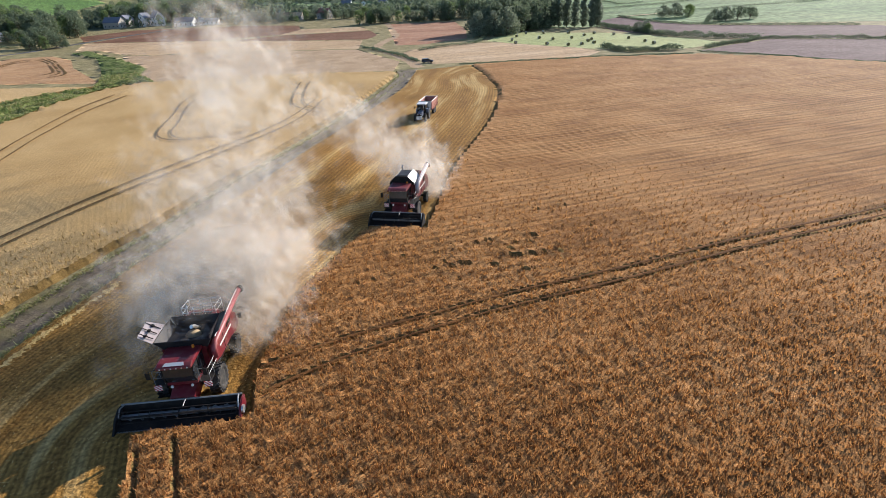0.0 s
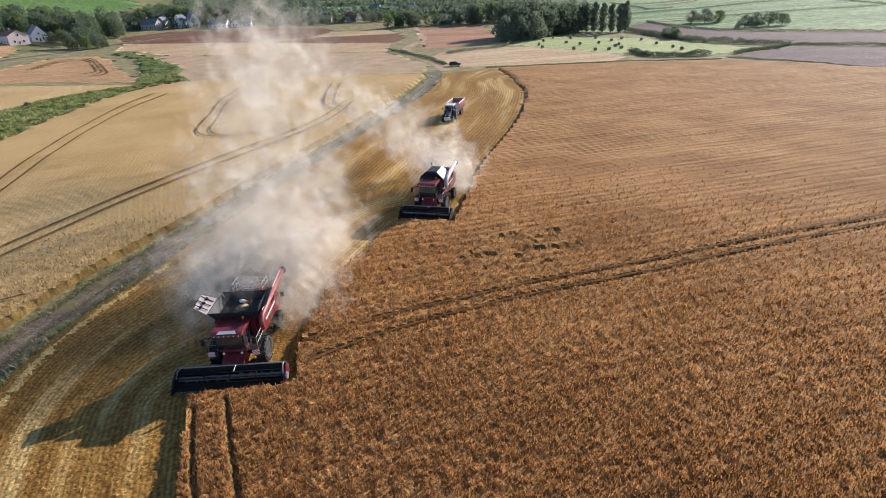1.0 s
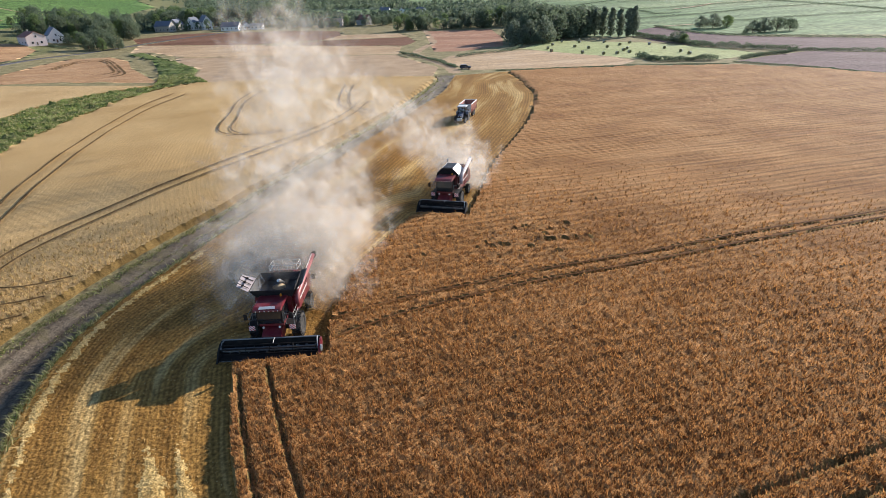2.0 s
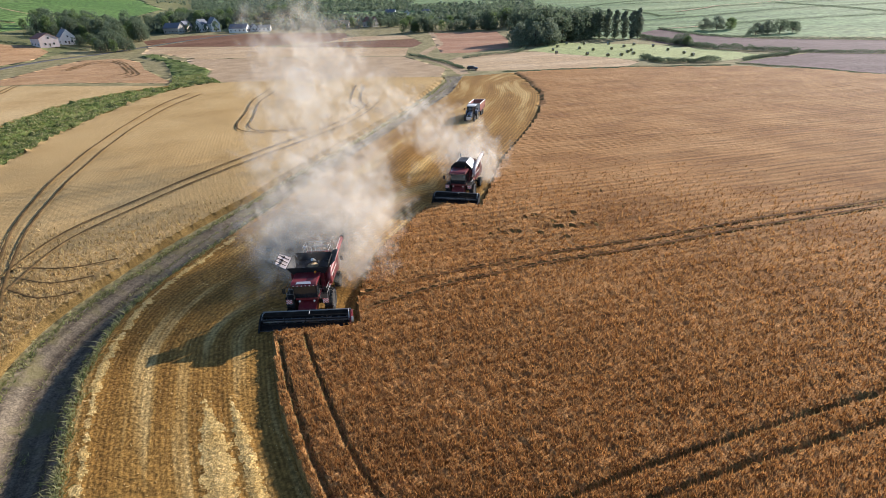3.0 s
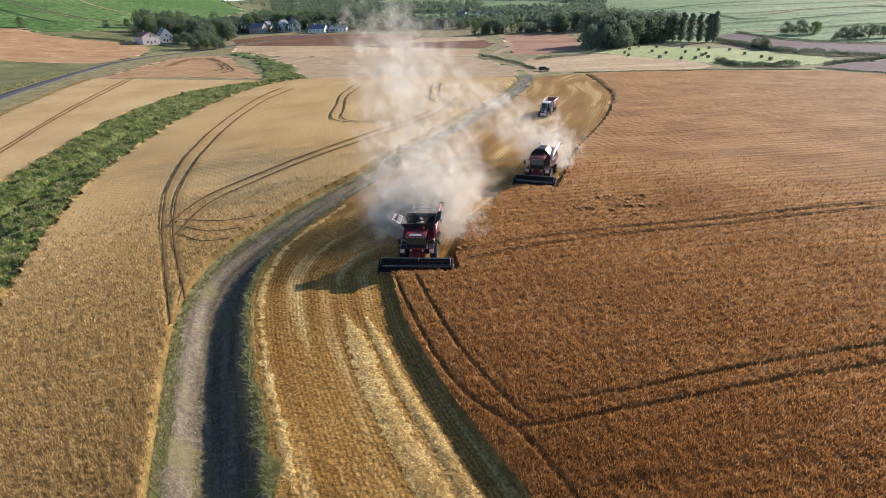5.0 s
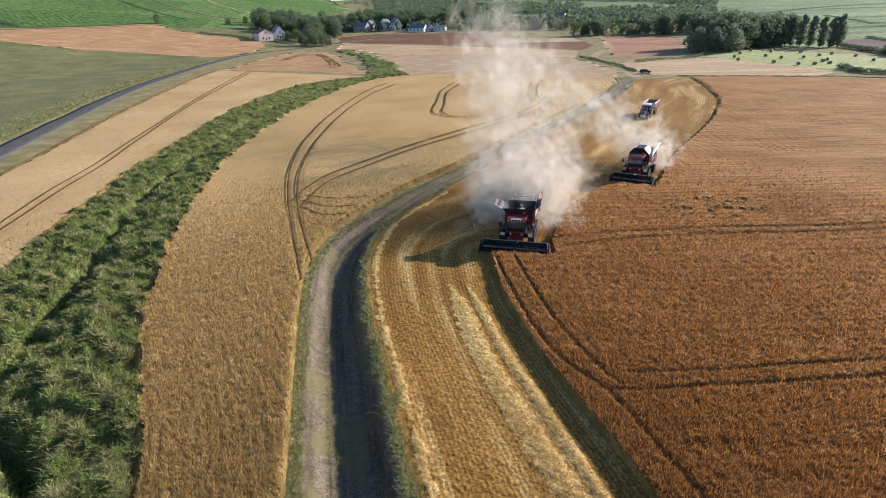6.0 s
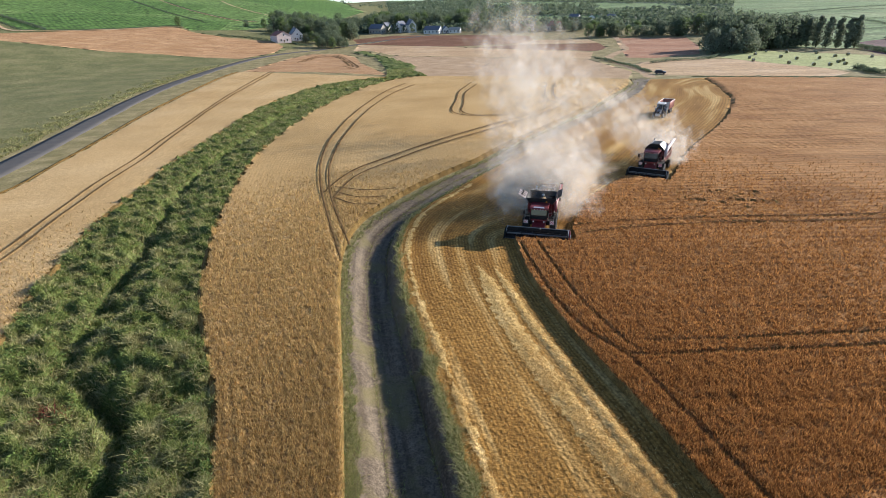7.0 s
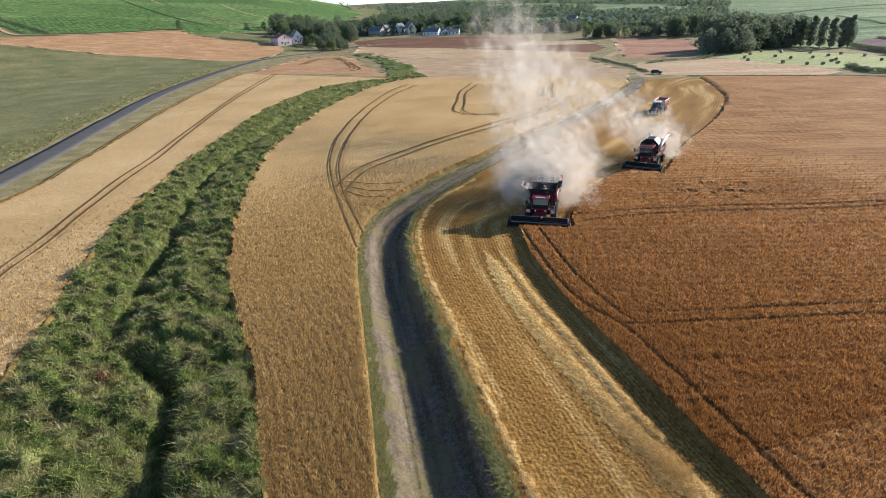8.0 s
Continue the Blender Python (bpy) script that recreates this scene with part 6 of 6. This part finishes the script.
# verges: both lips of the track, the field edges and the roadside
ftr, ftl, frd = gtr[quads[:, 0]], gtl[quads[:, 0]], grd[quads[:, 0]]
lip_f = (ftr < 1.2) & (my < 70) & np.isin(face_reg, [RID["stubble"], RID["straw"], RID["track"]])
near = (FACE_R < 260) & (FACE_R > 4) & (FACE_AZ > -104) & (FACE_AZ < 112)
wide = near & (lip_f | ((ftl < 1.3) & np.isin(face_reg, [RID["track"], RID["verge"]])) | ((face_reg == RID["verge"]) & (FACE_R < 95) & (frd > 8)) | ((face_reg == RID["track"]) & (np.abs(ftl - 2.4) < 0.5)))
rs, x, y, z, dist, take = scatter(85000, 106, wide)
tr, tl, rd = take(gtr), take(gtl), take(grd)
lip = (tr < 0.32 + 0.25 * lumps(x, y, 4, 81)) & (y < 60)
crest = np.abs(tl - 2.4) < 0.5
keep = ((tl > 1.5) | (tl < 0.42 + 0.3 * lumps(x, y, 3, 86))) & (lip | ~(tr < 1.2)) & (~crest | (lumps(x, y, 5, 83) + 0.4 * rs.normal(size=len(x)) > 0.9))
x, y, z, dist, lip, bank = x[keep], y[keep], z[keep], dist[keep], lip[keep], (tl < 1.2)[keep]
dry = rs.rand(len(x)) < np.where(lip, 0.8, 0.75)
for sel, mat, label in ((~dry, GRASS, "green grass along track and field edges"), (dry, GRASS_DRY, "dry seeding grass along track and field edges")):
    p, f = blades(rs, x[sel], y[sel], z[sel], dist[sel], 0.1 + 0.0007 * dist[sel] + 0.12 * lip[sel] + 0.06 * bank[sel], 0.0007 * dist[sel], 0.6, 0.06, 0.6)
    tagged(mesh_object("verge_grass", p, f, mat), label, "grass", kind="stuff")


# pale tufts along the road and over the pasture
rs, x, y, z, dist, take = scatter(110000, 107, np.isin(face_reg, [RID["pasture"], RID["verge"]]) & (frd < 13) & (frd > 2.9) & (FACE_R < 330) & (mx < -60))
rd = take(grd)
left = line_distance(x, y, ROAD, 40)[1] < 0
k = left & (lumps(x, y, 7.0, 84) + 0.5 * lumps(x, y, 2.0, 85) + 0.5 * rs.normal(size=len(x)) > 0.1 + 0.1 * np.maximum(rd - 6, 0)) & (rd > 4.3)
x, y, z, dist = x[k], y[k], z[k], dist[k]
dry = rs.rand(len(x)) < 0.9
for sel, mat, label in ((~dry, GRASS, "green grass tufts beside the road"), (dry, GRASS_DRY, "pale seeding grass beside the road")):
    p, f = blades(rs, x[sel], y[sel], z[sel], dist[sel], 0.28 + 0.0009 * dist[sel], 0.0006 * dist[sel], 0.5, 0.06, 0.6)
    tagged(mesh_object("roadside_grass", p, f, mat), label, "grass", kind="stuff")


# the dust behind the two harvesters: many thin soft flakes
scene.cycles.transparent_max_bounces = 256


def dust_material():
    """Each flake thins out towards its rim."""
    n = Nodes("grain_dust", 1.0)
    n.bsdf.inputs["Specular IOR Level"].default_value = 0.0
    tint = (0.82, 0.755, 0.665)
    n.colour(tint)
    t = n.node("ShaderNodeBsdfTranslucent", Color=(*tint, 1))
    m = n.node("ShaderNodeMixShader")
    m.inputs[0].default_value = 0.6
    n.link(n.bsdf.outputs[0], m.inputs[1])
    n.link(t.outputs[0], m.inputs[2])
    clear = n.node("ShaderNodeBsdfTransparent")
    k = n.node("ShaderNodeMixShader")
    c = n.node("ShaderNodeTexCoord")
    g = n.node("ShaderNodeTexGradient")
    g.gradient_type = "QUADRATIC_SPHERE"
    n.link(c.outputs["UV"], g.inputs["Vector"])
    amount = n.node("ShaderNodeMath")
    amount.operation = "MULTIPLY"
    amount.inputs[1].default_value = 0.11
    n.link(g.outputs["Fac"], amount.inputs[0])
    cloud = n.node("ShaderNodeMath")
    cloud.operation = "MULTIPLY"
    n.link(n.ramp(n.noise(2.2, 4, rough=0.65), [(0.25, (0.75,) * 3), (0.65, (1, 1, 1))]), cloud.inputs[0])
    n.link(amount.outputs[0], cloud.inputs[1])
    n.link(cloud.outputs[0], k.inputs[0])
    n.link(clear.outputs[0], k.inputs[1])
    n.link(m.outputs[0], k.inputs[2])
    n.link(k.outputs[0], n.tree.nodes["Material Output"].inputs[0])
    return n.mat


DUST = dust_material()


def plume(label, path, widths, count, seed, size0, size1):
    """Flakes spread round a rising line, denser near its start, in billows."""
    rs = np.random.RandomState(seed)
    line = np.array(path, float)
    last = len(line) - 1.001
    puffs = 330
    pt = np.sort(rs.beta(0.75, 1.25, puffs)) * last
    pi = pt.astype(int)
    pc = line[pi] * (1 - (pt - pi))[:, None] + line[pi + 1] * (pt - pi)[:, None]
    pw = np.interp(pt, np.arange(len(widths)), widths)
    pc = pc + np.clip(rs.normal(size=(puffs, 3)), -1.4, 1.4) * (pw * 0.46)[:, None] * np.array([1, 1, 0.7])
    pr = pw * rs.uniform(0.25, 0.6, puffs)
    share = rs.uniform(0.4, 1.6, puffs) * np.interp(pt, [0, 0.35 * last, last], [1.4, 0.42, 0.06])
    which = rs.choice(puffs, count, p=share / share.sum())
    d = rs.normal(size=(count, 3))
    d *= (rs.uniform(0, 1, count) ** 0.4 / np.linalg.norm(d, axis=1))[:, None]
    p = pc[which] + d * pr[which][:, None]
    p[:, 2] = np.where(p[:, 2] < 0.3, 0.3 + np.abs(p[:, 2] - 0.3) * 0.6, p[:, 2])
    nrm = rs.normal(size=(count, 3))
    nrm /= np.linalg.norm(nrm, axis=1, keepdims=True)
    v, q = leaf_quads(rs, p, nrm, np.interp(pt[which], [0, last], [size0, size1]))
    uv = np.tile(np.array([(-1, 0), (0, -1), (1, 0), (0, 1)], float) * 1.42, (count, 1))
    return tagged(mesh_object("dust_cloud", v, q, DUST, uv=uv), label, "dust", kind="stuff")


plume("pale chaff dust rising behind the large harvester", [(-6.3, 37.0, 1.5), (-5.6, 41, 2.6), (-4.2, 48, 4.4), (-3.0, 60, 7.0), (-3.0, 75, 10.5), (-4.0, 92, 14.5), (-5.5, 112, 19), (-7.5, 135, 24)], [5.8, 7.8, 8.8, 9.2, 9.8, 10.5, 11, 11], 11000, 201, 3.0, 9.0)
plume("pale chaff dust rising behind the smaller harvester", [(15.6, 57, 1.5), (16.2, 61, 2.6), (14.5, 69, 4.2), (11, 78, 6.2), (5, 84, 9.0), (0, 88, 12), (-4, 94, 15.5)], [3.4, 4.6, 5.2, 6.0, 7.5, 8.5, 9], 6500, 202, 2.2, 7.5)
